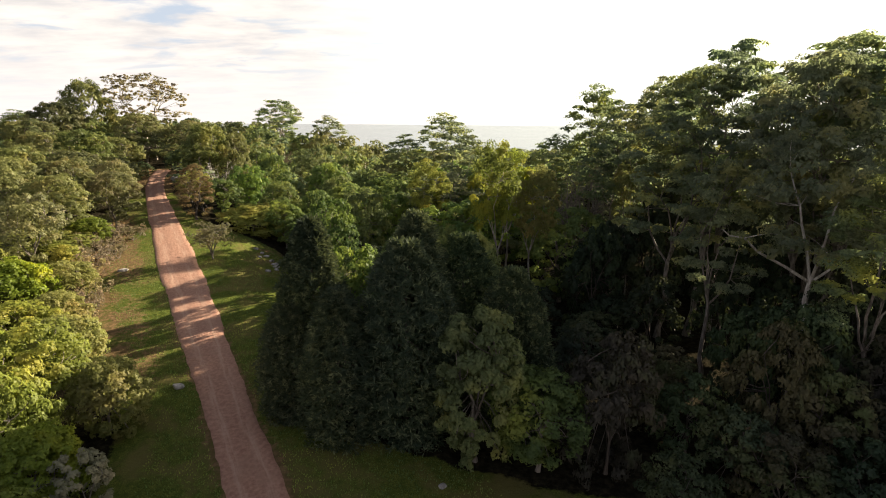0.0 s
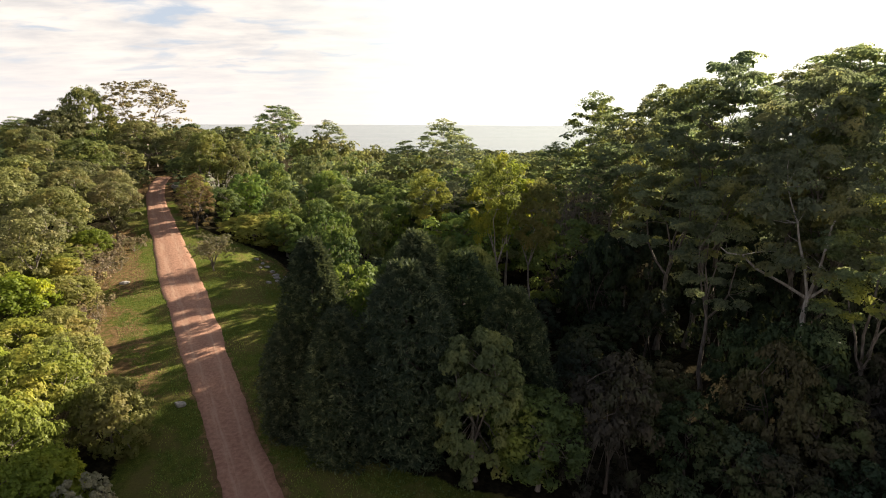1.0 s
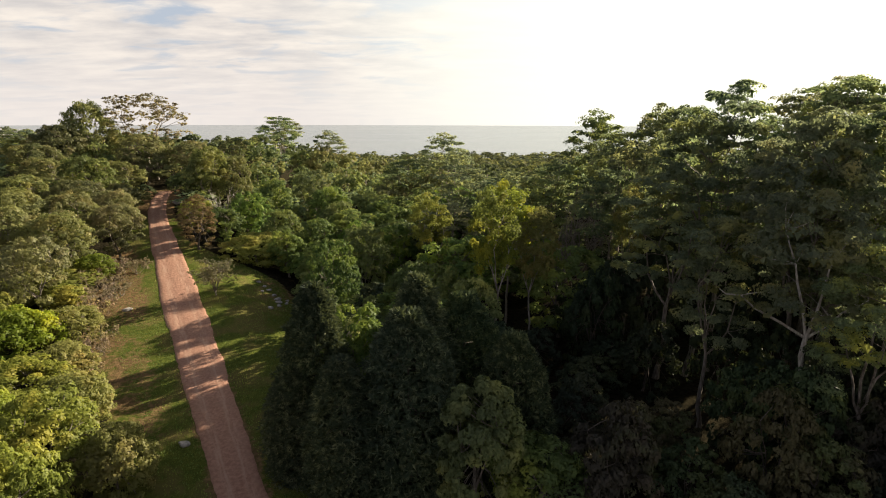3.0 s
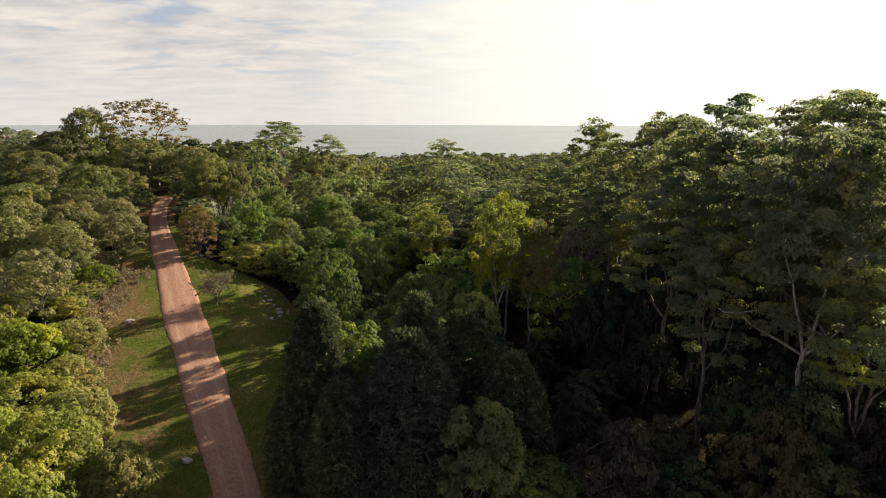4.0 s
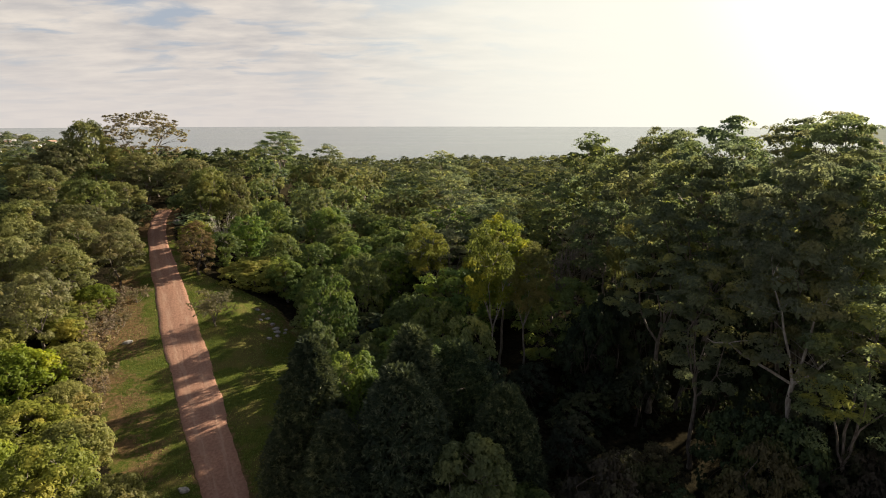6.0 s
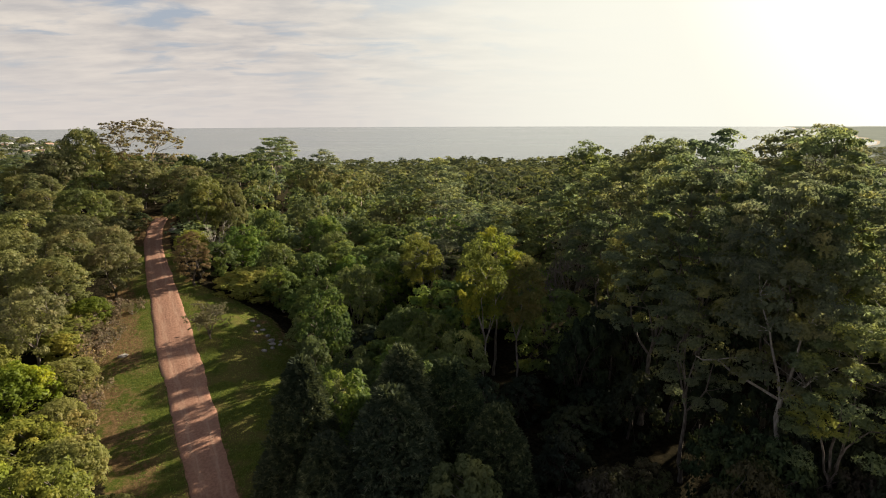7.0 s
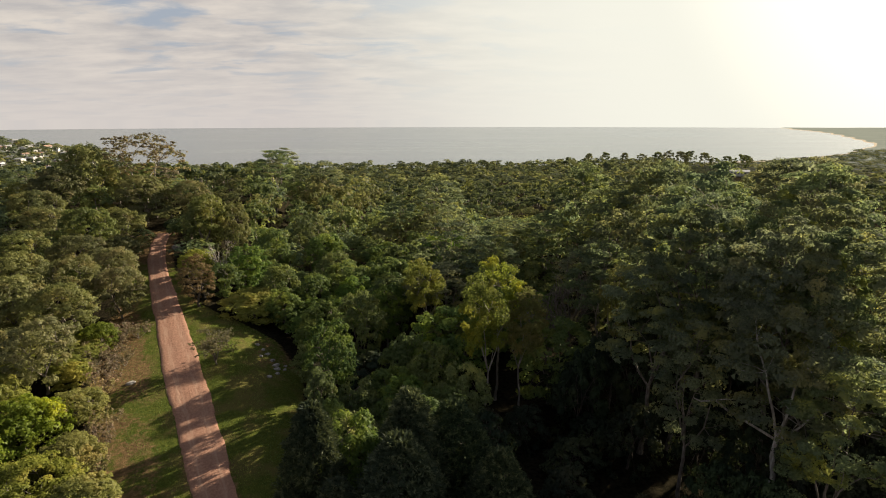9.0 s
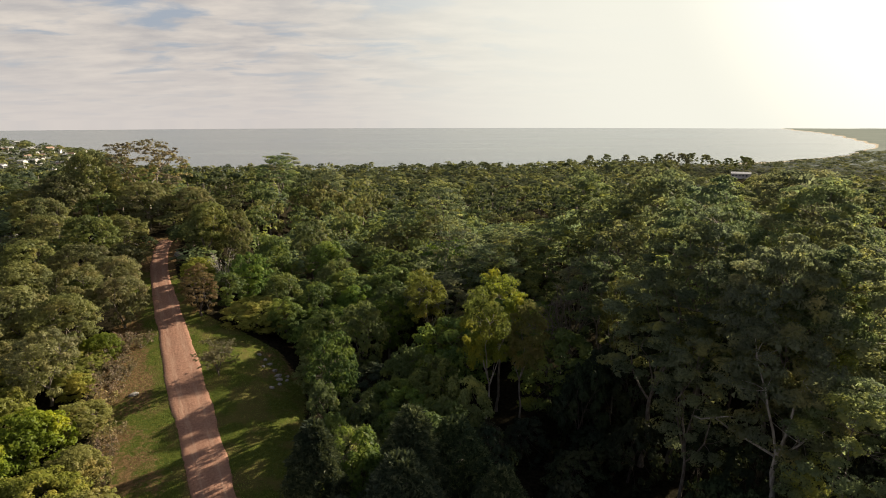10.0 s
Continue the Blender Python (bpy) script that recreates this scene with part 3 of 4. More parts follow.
def bare_tree(seed, height=10.0, radius=3.2, leaf=None, leaves=0, size=0.22, bark=None, name="bare_tree", label="", low=0.25, group=""):
    """A tree of forking branches and twigs, with few leaves or none."""
    rng = np.random.default_rng(seed)
    k = Kind(name, label, "tree", group, height, radius)
    fork = np.array((0.1, -0.1, height * low))
    part("trunk", mesh_of("trunk", *tube(crooked(rng, (0, 0, 0), fork, 4, 0.06), np.linspace(1.2, 0.8, 5) * 0.017 * height, 7), True), bark or BARK_GREY, k.root)
    tips = []
    for i in range(6):
        a = i * 1.05 + rng.uniform(-0.3, 0.3)
        end = np.array((math.cos(a) * radius * rng.uniform(0.45, 0.75), math.sin(a) * radius * rng.uniform(0.45, 0.75), height * rng.uniform(0.6, 0.85)))
        p = crooked(rng, fork, end, 5, 0.1, 0.04)
        pieces = [tube(p, np.linspace(0.011, 0.0045, 6) * height, 5)]
        for j in range(9):
            s = p[rng.integers(2, 6)]
            w = unit(unit(s - fork) + rng.normal(size=3) * 0.55)
            e = s + w * rng.uniform(0.16, 0.34) * height * np.array((1, 1, 0.8))
            e[2] = min(e[2], height)
            q = crooked(rng, s, e, 3, 0.12)
            pieces.append(tube(q, np.linspace(0.0042, 0.0018, 4) * height, 4))
            for _ in range(5):
                s2 = q[rng.integers(1, 4)]
                e2 = s2 + unit(unit(q[-1] - q[0]) + rng.normal(size=3) * 0.6) * rng.uniform(0.06, 0.15) * height
                e2[2] = min(e2[2], height)
                pieces.append(tube(crooked(rng, s2, e2, 2, 0.12), np.linspace(0.0021, 0.001, 3) * height, 3))
                tips.append(e2)
        part("limb", mesh_of("limb", *joined([(v, f) for v, f in pieces]), True), bark or BARK_GREY, k.root)
    if leaves:
        tips = np.array(tips)
        v, f = clump_leaves(rng, tips, np.full((len(tips), 3), 0.055 * height), max(1, leaves // len(tips)), size, 0.5, 0.0, 0.1, 1.0)
        part("crown", mesh_of("crown", v, f), LEAF[leaf], k.root)
    return k


KINDS = {
    "lime": [broadleaf(s, "lime", 5.6, 3.1, 96, 120, 0.165, -0.16, name="leafy_shrub", category="shrub", label="yellow-green leafy shrub lit by low sun beside the grass", group="leafy shrubs by the track") for s in (11, 12, 13)],
    "olive": [broadleaf(s, "olive", 10, 4.4, 84, 145, 0.21, -0.02, name="olive_green_tree", label="dense grey-green rounded tree crown beside the track", group="olive-green trees", aspect=0.62) for s in (21, 22, 23)],
    "green": [broadleaf(s, "green", 10, 4.0, 84, 115, 0.215, 0.0, label="bright green broadleaf tree on the slope", aspect=0.75) for s in (31, 32, 33)],
    "bush": [broadleaf(45, "green", 8.0, 2.8, 84, 170, 0.19, -0.14, name="drooping_bush", category="shrub", label="tall grey-green bush with drooping leaves before the pines", group="")],
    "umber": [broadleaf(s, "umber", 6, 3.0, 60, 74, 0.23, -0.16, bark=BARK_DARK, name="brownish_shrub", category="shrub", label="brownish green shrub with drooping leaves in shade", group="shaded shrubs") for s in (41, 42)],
    "dusk": [broadleaf(s, "dusk", 6, 3.2, 60, 50, 0.25, -0.16, bark=BARK_DARK, name="dark_shrub", category="shrub", label="understorey shrub with green leaves coloured dark for deep shade", group="shaded shrubs") for s in (43, 44)],
    "gum": [gum(s, label="tall gum tree with pale limbs and tufted crown") for s in (51, 52, 53, 54)],
    "forked": [gum(58, "gum", 21.5, 5.2, 0.50, 46, 360, 0.175, bark=BARK_WHITE, name="forked_gum", label="gum tree with a stout pale trunk forking low into spreading limbs", group="", fork=(0.5, 0.3, 10.0),
                   arms=((-7.0, -0.4, 13.9), (3.9, -0.8, 13.2), (-1.6, 1.4, 18.0), (1.5, -1.0, 17.6)))],
    "brush": [bare_tree(86, 1.5, 1.2, "blush", 1000, 0.15, name="dry_brush", label="low dry twiggy brush at the lawn edge", low=0.08, group="dry brush by the lawn")],
    "gold": [gum(s, "gold", 17, bark=BARK_PALE, radius=3.6, bare=0.52, n=46, each=380, size=0.150, name="golden_gum", label="slender gum tree with golden-green domed crown", flatness=0.85, group="golden gums") for s in (61, 62)],
    "pine": [tufted_pine(s, label="dark conical pine with starry leaf tufts") for s in (71, 72)],
    "pine_round": [tufted_pine(73, 14, 3.4, 2000, 0.42, 0.2, label="dark rounded pine with starry leaf tufts and bare hanging twigs")],
    "rust": [broadleaf(74, "rust", 12, 3.0, 96, 130, 0.19, -0.20, bark=BARK_DARK, split=True, name="brown_conifer", label="reddish-brown dense conifer beside the dirt track", group="", aspect=0.35)],
    "grey": [broadleaf(81, "grey", 9.5, 4.0, 90, 110, 0.22, 0.06, name="grey_tree", label="grey-leaved dense spreading tree with fine twigs", group="", aspect=0.32)],
    "bleached": [bare_tree(87, 5, 2.6, bark=BARK_WHITE, name="bleached_dead_tree", label="small dead tree with bleached bare twigs beside the brown conifer")],
    "bare": [bare_tree(82, 12, 3.4, label="leafless grey tree with fine twigs")],
    "blush": [broadleaf(83, "blush", 19, 6.0, 90, 75, 0.30, 0.30, bark=BARK_PALE, split=True, name="half_bare_tree", label="tall half-bare tree with pinkish brown thin crown", group="", airy=0.75, hollow=0.2, dense=False)],
    "dry": [bare_tree(84, 5.0, 1.8, "grey", 7000, 0.16, name="sparse_sapling", label="sparse dry grey sapling standing on the grass", low=0.12)],
    "silver": [broadleaf(85, "silver", 4.0, 1.9, 40, 70, 0.2, 0.02, name="silvery_shrub", category="shrub", label="small silvery pale-leaved shrub beside the grass", group="", airy=0.8)],
    "coast": [broadleaf(s, "olive", 15, 7, 40, 60, 0.75, 0.0, name="coastal_tree", label="tall dark rounded tree on the flat land behind the beach", group="trees behind the beach") for s in (91, 92)],
    "gum_mid": [gum(s, "gum", 24, 5.0, 0.42, 44, 140, 0.27, label="tall gum tree with pale limbs and tufted crown") for s in (55, 56, 57)],
    "green_mid": [broadleaf(s, "green", 10, 4.4, 60, 120, 0.29, 0.10, label="green broadleaf tree on the wooded slope") for s in (34, 35)],
    "olive_mid": [broadleaf(s, "olive", 10, 4.6, 60, 120, 0.29, 0.08, name="olive_green_tree", label="grey-green rounded tree of the wood", group="olive-green trees") for s in (24, 25)],
}

# x, y, crown top, crown radius
PLAN = {
    "lime": ((-22.9, 28.2, 3.0, 3), (-22.6, 34.9, 4.0, 2.6), (-27.8, 35.2, 6.2, 3.4), (-29.4, 41.7, 4.6, 3), (-26.3, 30.6, 5.2, 2.8), (-35.2, 43.6, 4.8, 3.6), (-35.5, 48.6, 4.3, 2.9),
             (-42.0, 51.7, 6.4, 3.8), (-39.7, 56.1, 5.2, 2.9), (-44.8, 63.6, 5.3, 2.6), (-33.6, 35.6, 6.0, 3.6), (-28.7, 25.6, 4.3, 3.2), (-46.6, 71.5, 6.9, 2.7), (-43.4, 45.6, 6.1, 3.6), (-48.4, 55.6, 6.8, 3.4)),
    "olive": ((-74, 138, 20.5, 6.4), (-86.5, 139.0, 28.0, 6.8), (-90, 131, 23.0, 6.5), (-63, 141, 19.0, 5.5), (-51.3, 73.2, 12.3, 4.6), (-64.3, 96.6, 14.0, 5), (-69.3, 107.7, 17.3, 5), (-56.9, 82.1, 13.6, 4.6), (-59.3, 74.6, 12.8, 4.6), (-49.7, 82.7, 11.9, 3.6), (-55.6, 92.7, 12.8, 4.2),
              (-66.1, 84.6, 13.5, 5), (-74.0, 95.5, 14.8, 5), (-80.0, 110.6, 16.7, 5.4), (-60.5, 102.7, 12.6, 3.6), (-88.8, 120.5, 19.0, 5.4), (-68.4, 116.7, 15.6, 4.6), (-58.2, 64.6, 11.5, 4.4), (-49.1, 114.4, 18.7, 4.6),
              (-45.3, 117.9, 16.4, 4.2), (-53.1, 122.9, 17.0, 4.4)),
    "bush": ((2.3, 33.2, 8.4, 2.9),),
    "green": ((-34.8, 98.7, 11.6, 3.8), (-24.7, 85.4, 7.4, 3.2), (-27.5, 93.9, 9.2, 3.8), (-29.3, 122.0, 13.5, 4.4), (-14.2, 91.0, 8.0, 3.8), (-10.9, 73.5, 10.6, 3.4), (-12.3, 61.5, 11.1, 3),
              (-8.2, 55.6, 6.4, 3), (-20.7, 91.0, 8.2, 3.4), (-17.7, 78.9, 7.4, 3.4), (-19.9, 102.0, 9.4, 4), (-33.5, 106.9, 13.0, 4.2), (-15.6, 66.9, 6.3, 3.2), (-4.0, 65.0, 7.7, 3.2), (-22.9, 111.1, 11.0, 4.2),
              (-8.1, 83.0, 8.8, 3.6), (-37.2, 92.8, 9.9, 3.2)),
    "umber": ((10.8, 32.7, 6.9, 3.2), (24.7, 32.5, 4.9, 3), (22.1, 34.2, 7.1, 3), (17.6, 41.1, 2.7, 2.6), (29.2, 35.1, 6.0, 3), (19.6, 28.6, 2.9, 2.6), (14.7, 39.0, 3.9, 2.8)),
    # The four from (24, 62) to (33, 74) are added to block low sun.
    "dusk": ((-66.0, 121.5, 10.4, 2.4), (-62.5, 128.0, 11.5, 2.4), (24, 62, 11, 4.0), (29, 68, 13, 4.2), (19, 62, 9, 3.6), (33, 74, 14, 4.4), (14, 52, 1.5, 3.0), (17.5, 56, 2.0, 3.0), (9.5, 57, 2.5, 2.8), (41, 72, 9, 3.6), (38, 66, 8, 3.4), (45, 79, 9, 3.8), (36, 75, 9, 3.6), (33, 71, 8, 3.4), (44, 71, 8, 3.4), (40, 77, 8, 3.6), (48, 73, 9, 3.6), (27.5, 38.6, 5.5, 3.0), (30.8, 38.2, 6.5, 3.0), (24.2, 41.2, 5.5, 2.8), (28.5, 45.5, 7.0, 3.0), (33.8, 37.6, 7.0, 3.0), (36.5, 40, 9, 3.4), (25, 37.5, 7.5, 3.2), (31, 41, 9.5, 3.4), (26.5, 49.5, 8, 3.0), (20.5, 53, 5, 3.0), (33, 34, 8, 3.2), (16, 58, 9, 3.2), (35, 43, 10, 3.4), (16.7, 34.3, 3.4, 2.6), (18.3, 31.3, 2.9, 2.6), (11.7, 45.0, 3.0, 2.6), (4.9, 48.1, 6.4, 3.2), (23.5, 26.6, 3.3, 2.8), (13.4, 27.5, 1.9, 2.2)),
    "gum": ((30.8, 45.6, 25.0, 4.2), (33.5, 46.5, 25.0, 4.0), (29.2, 57.7, 26.1, 4.6), (22.8, 55.7, 20.2, 5.1), (26.2, 56.4, 25, 5.6), (33.3, 65.5, 28.7, 6.4), (45.5, 67.1, 29.1, 6.9), (48.3, 77.2, 28.5, 7.4), (44.1, 62.1, 28.9, 6.4), (31, 47.5, 25.4, 5.0), (29.5, 36.2, 17.6, 4.2), (23.2, 46.2, 16.8, 3.6), (35.2, 47.4, 24.4, 5.9), (39.4, 54.5, 25.7, 5.9),),
    # The five gums (44, 38) to (52, 37) stand unseen, added for shade.
    "gum_mid": ((35.5, 100, 27.2, 4.6), (42, 99, 26.8, 5.0), (25.5, 76, 21.5, 5.2), (31, 81, 24.5, 5.4), (21.5, 69, 18.5, 4.8), (44, 38, 21, 5.5), (51, 46, 25, 6.0), (41, 31, 17, 5.0), (58, 53, 26, 6.2), (52, 37, 22, 5.8), (29.6, 92.6, 22.6, 6.4), (27.6, 104.1, 26, 6.1), (31.5, 107.6, 24.8, 4.6), (36.7, 92.7, 26.2, 6.4), (1.9, 94.7, 19.1, 5.9), (-8.1, 128.3, 16.4, 6.1), (9.6, 90.8, 14.9, 5.1), (-38.3, 184.3, 20.7, 6.4), (-55.8, 192.7, 24.8, 6.9), (-50.7, 170.2, 25.1, 6.4), (-0.4, 133.4, 21.2, 6.7), (-112, 150, 21.5, 5.5), (-101, 142, 20.0, 6)),
    "gold": ((-98.5, 129, 20.0, 3.2), (5.7, 58.6, 17.3, 3), (7.7, 67.6, 17.1, 3.6), (-1.5, 77.7, 14.2, 3.3), (21.8, 63.9, 17.3, 2.4), (10.0, 61.7, 14.7, 2.8)),
    "pine": ((-9.3, 38.9, 12.8, 3.1), (-1.9, 40.4, 13.1, 3.6), (-6.8, 35.1, 9.0, 2.9)),
    "pine_round": ((-10.6, 37.2, 7.2, 2.6), (-2.4, 36.0, 12.0, 3.7), (1.6, 42.4, 11.1, 3.6), (5.0, 37.5, 9.8, 3)),
    "rust": ((-39.6, 87.4, 12.8, 3.0),),
    "grey": ((-47.1, 61.9, 11.3, 4),),
    "bleached": ((-39.8, 99.0, 12.3, 2.6),),
    "bare": ((19.9, 79.3, 13.4, 4), (15.7, 73.3, 11.0, 3.4)),
    "blush": ((-79.0, 147.5, 30.5, 10.0),),
    "coast": ((351, 640, -5.5, 9.0), (338, 646, -8.0, 7.5), (363, 652, -8.5, 7.0), (318, 662, -5.0, 8.0), (303, 668, -3.0, 7.5), (290, 664, -3.5, 8.0), (277, 668, -2.5, 7.0), (264, 672, -4.5, 7.5), (246, 676, -6.5, 7.0), (228, 684, -6.0, 6.0), (206, 690, -5.5, 6.5), (188, 700, -7.5, 6.0), (326, 655, -10.0, 6.0)),
    "dry": ((-29.3, 68.9, 6.8, 2.4),),
    "forked": ((28.2, 42.0, 19.4, 5.0),),
    "brush": ((-44.7, 67.5, 5.6, 2.5), (-39.7, 59.5, 4.5, 2.2), (-35.7, 54.5, 3.6, 2.0), (-46.5, 76.0, 5.7, 2.3), (-30.1, 43.6, 2.6, 1.6), (-42.3, 66, 4.8, 2.2), (-43.9, 70, 4.9, 2.5), (-45.3, 73.5, 5.1, 2.5), (-40.7, 62.5, 4.6, 2.1), (-41.3, 68.5, 4.4, 1.7), (-43.6, 76.5, 5.2, 2.1), (-34.5, 51.5, 3.2, 1.7), (-32.7, 47.5, 2.8, 1.7)),
    "silver": ((-19.6, 27.1, 2.1, 1.8),),
}
rng = np.random.default_rng(3)
stood = []
for key, rows in PLAN.items():
    for i, (x, y, top, r) in enumerate(rows):
        KINDS[key][i % len(KINDS[key])].stand(x, y, top, r, 0.0 if key == "forked" else (x * 12.9898 + y * 78.233) % 6.28)
        stood.append((x, y, top, r))


def canopy(x, y):
    """The height of the treetops hereabouts, from the trees that stand already."""
    a = np.array([q for q in stood if q[1] < 300])
    w = 1 / ((a[:, 0] - x) ** 2 + (a[:, 1] - y) ** 2 + 9.0) ** 1.5
    return float(np.sum(w * a[:, 2]) / np.sum(w))


def fill_wood():
    """The trees between those of the plan, out to about 115 m."""
    fresh = []
    for _ in range(9000):
        # Trees beyond bearing 45 stand out of view, added for their shade.
        az, r = radians(rng.uniform(-45, 50)), math.sqrt(rng.uniform(26 ** 2, 112 ** 2))
        x, y = r * math.sin(az), r * math.cos(az)
        own = 2.6 if r < 60 else 4.6
        if open_ground(x, y, 2.6 if r < 60 else 3.2) or (4 < x < 25 and 36 < y < 57):
            continue
        if any(math.hypot(x - a, y - b) < 0.62 * (own + c) + 0.6 for a, b, _, c in stood + fresh):
            continue
        fresh.append((x, y, 0.0, own))
    for x, y, _, own in fresh:
        base0 = float(land_z(x, y))
        top = base0 + (canopy(x, y) - base0) * rng.uniform(0.55, 0.95)
        base, r = float(land_z(x, y)), math.hypot(x, y)
        tall = top - base
        if tall < 6.5:
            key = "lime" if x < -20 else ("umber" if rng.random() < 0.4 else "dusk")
        elif x < -32 or x < road_x(y):
            key = "olive" if r < 70 else "olive_mid"
        elif tall > 13 and x > -15:
            key = "gum" if r < 45 else "gum_mid"
        else:
            key = "green" if r < 55 else "green_mid"
        kinds = KINDS[key]
        wide = own * (0.7 if open_ground(x, y, own * 1.3) else rng.uniform(1.2, 1.5))
        kinds[int(rng.integers(len(kinds)))].stand(x, y, top, wide, rng.uniform(0, 6.28))
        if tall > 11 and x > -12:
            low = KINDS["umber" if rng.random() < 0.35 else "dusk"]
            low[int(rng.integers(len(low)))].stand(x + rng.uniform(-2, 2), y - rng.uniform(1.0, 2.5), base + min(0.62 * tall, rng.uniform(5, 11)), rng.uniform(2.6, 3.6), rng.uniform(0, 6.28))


fill_wood()
for kinds in KINDS.values():
    for k in kinds:
        k.plant()


# ---- the wood farther off ----
def far_crown(seed, radius, height, n, each, size, flatness):
    r = np.random.default_rng(seed)
    d = unit(r.normal(size=(n, 3)))
    d[:, 2] = np.where(r.random(n) < 0.3, -0.3 - 0.9 * r.random(n), np.abs(d[:, 2]) * 0.9 - 0.15)
    c = d * radius * 0.74 * r.uniform(0.6, 1, (n, 1)) * np.array((1, 1, 1.15)) + np.array((0, 0, height - radius * 1.15))
    v, f = clump_leaves(r, c, r.uniform(0.3, 0.5, (n, 1)) * radius * np.array((1, 1, flatness)), each, size, 0.75, 0.0, 0.85, 0.15, 3, 0.25)
    t, g = tube(crooked(r, (0, 0, 0), (0, 0, height - radius), 2, 0.04), np.linspace(0.28, 0.12, 3), 3)
    return v, f, t, g


def far_wood(name, label, leaf, protos, spots):
    """Many crowns in one mesh, and their trunks in another under it."""
    vs, ts = [], []
    for x, y, z, s, h, a, i in spots:
        v, f, t, g = protos[int(i) % len(protos)]
        turn = np.array(((math.cos(a), -math.sin(a), 0), (math.sin(a), math.cos(a), 0), (0, 0, 1)))
        for src, out in ((v, vs), (t, ts)):
            out.append((src @ turn.T) * (s, s, h) + (x, y, z))
    top = np.concatenate(vs)
    ob = part(name, mesh_of(name, top, np.arange(len(top)).reshape(-1, 3)), LEAF[leaf])
    tagged(ob, label, "woodland", kind="stuff")
    g = protos[0][3]
    low = np.concatenate(ts)
    per = len(protos[0][2])
    part("trunks", mesh_of("trunks", low, np.concatenate([g + per * i for i in range(len(ts))]), True), BARK_GREY, ob)


def far_spots(r0, r1, gap, az0=-50, az1=54, seed=9):
    r = np.random.default_rng(seed)
    out = {}
    tries = int(4.0 * (r1 ** 2 - r0 ** 2) * radians(az1 - az0) / 2 / gap ** 2)
    kept = []
    for _ in range(tries):
        az, d = radians(r.uniform(az0, az1)), math.sqrt(r.uniform(r0 ** 2, r1 ** 2))
        x, y = d * math.sin(az), d * math.cos(az)
        cell = (int(x // gap), int(y // gap))
        near = [q for i in (-1, 0, 1) for j in (-1, 0, 1) for q in out.get((cell[0] + i, cell[1] + j), ())]
        z = float(land_z(x, y))
        if z < -25.4 or (d > 560 and az > radians(23) and r.random() < 0.55) or (abs(x * 0.877 - y * 0.480) < 11 and 445 < d < 640) or (d > 640 and d < 1040 and -42 < math.degrees(az) < -31 and z > -19 and r.random() < 0.5) or open_ground(x, y, 3.0) or any(math.hypot(x - a, y - b) < gap * 0.8 for a, b in near) or any(math.hypot(x - a, y - b) < 5 for a, b, _, _ in stood if b > 90):
            continue
        out.setdefault(cell, []).append((x, y))
        kept.append((x, y, z))
    return kept


near_crowns = [far_crown(q, 4.8, 13.0, 18, 51, 0.60, 0.75) for q in (1, 2, 3, 4, 5)]
mid_crowns = [far_crown(q, 5.0, 12.0, 11, 27, 1.0, 0.75) for q in (6, 7, 8, 9)]
far_crowns = [far_crown(q, 5.6, 11.0, 7, 9, 2.1, 0.75) for q in (10, 11, 12, 13)]
rows = {"gum": [], "olive": [], "green": []}
for x, y, z in far_spots(110, 190, 7.6):
    fall = 1 - 0.45 * float(smooth(math.hypot(x, y), 100, 180) * smooth(math.degrees(math.atan2(x, y)), -12, 0))
    tall = max(0.5, (canopy(x, y) * fall * rng.uniform(0.62, 1.04) - z) / 13.0)
    key = "gum" if rng.random() < (0.4 if x < 0 else 0.7) else ("olive" if rng.random() < 0.6 else "green")
    rows[key].append((x, y, z - 0.5, rng.uniform(0.9, 1.35), tall, rng.uniform(0, 6.28), rng.integers(5)))
for key, label in (("gum", "dull green gum woodland running down the slope"), ("olive", "grey-green woodland canopy on the slope"), ("green", "scattered brighter green crowns of the woodland")):
    far_wood("woodland", label, key, near_crowns, rows[key])
for ring, lo, hi, gap, crowns, label in (("woods", 190, 340, 9.5, mid_crowns, "rolling dark green woodland beyond the slope"), ("far_woods", 340, 1350, 14.0, far_crowns, "dark green forest reaching down to the shore")):
    rows = {"distant": [], "olive": []}
    for x, y, z in far_spots(lo, hi, gap, -46, 48, int(lo)):
        rows["distant" if rng.random() < 0.75 else "olive"].append((x, y, z - 0.5, rng.uniform(0.95, 1.5) * gap / 10.5, rng.uniform(0.6, 1.2) * (0.42 if math.hypot(x, y) > 560 and math.atan2(x, y) > radians(23) else 1.5 if 520 < math.hypot(x, y) and x > 150 and rng.random() < 0.07 else 1.0), rng.uniform(0, 6.28), rng.integers(4)))
    for key in rows:
        far_wood(ring, label, key, crowns, rows[key])


# ---- small things on the grass ----
def boulder(seed, size, name="stone", label="pale weathered stone lying on the grass", group="pale stones"):
    r = np.random.default_rng(seed)
    bm = bmesh.new()
    bmesh.ops.create_icosphere(bm, subdivisions=3, radius=1.0)
    cuts = [(Vector(unit(r.normal(size=3))), r.uniform(0.55, 0.85)) for _ in range(9)]
    for v in bm.verts:
        for n, d in cuts:
            over = v.co.dot(n) - d
            if over > 0:
                v.co -= n * over * 0.85
        v.co *= 1 + 0.10 * noise.noise(v.co * 2.3 + Vector((seed, 0, 0)))
        v.co = Vector((v.co.x * size[0], v.co.y * size[1], v.co.z * size[2]))
    me = bpy.data.meshes.new(name)
    bm.to_mesh(me)
    bm.free()
    return tagged(part(name, me, STONE), label, "stone", group)


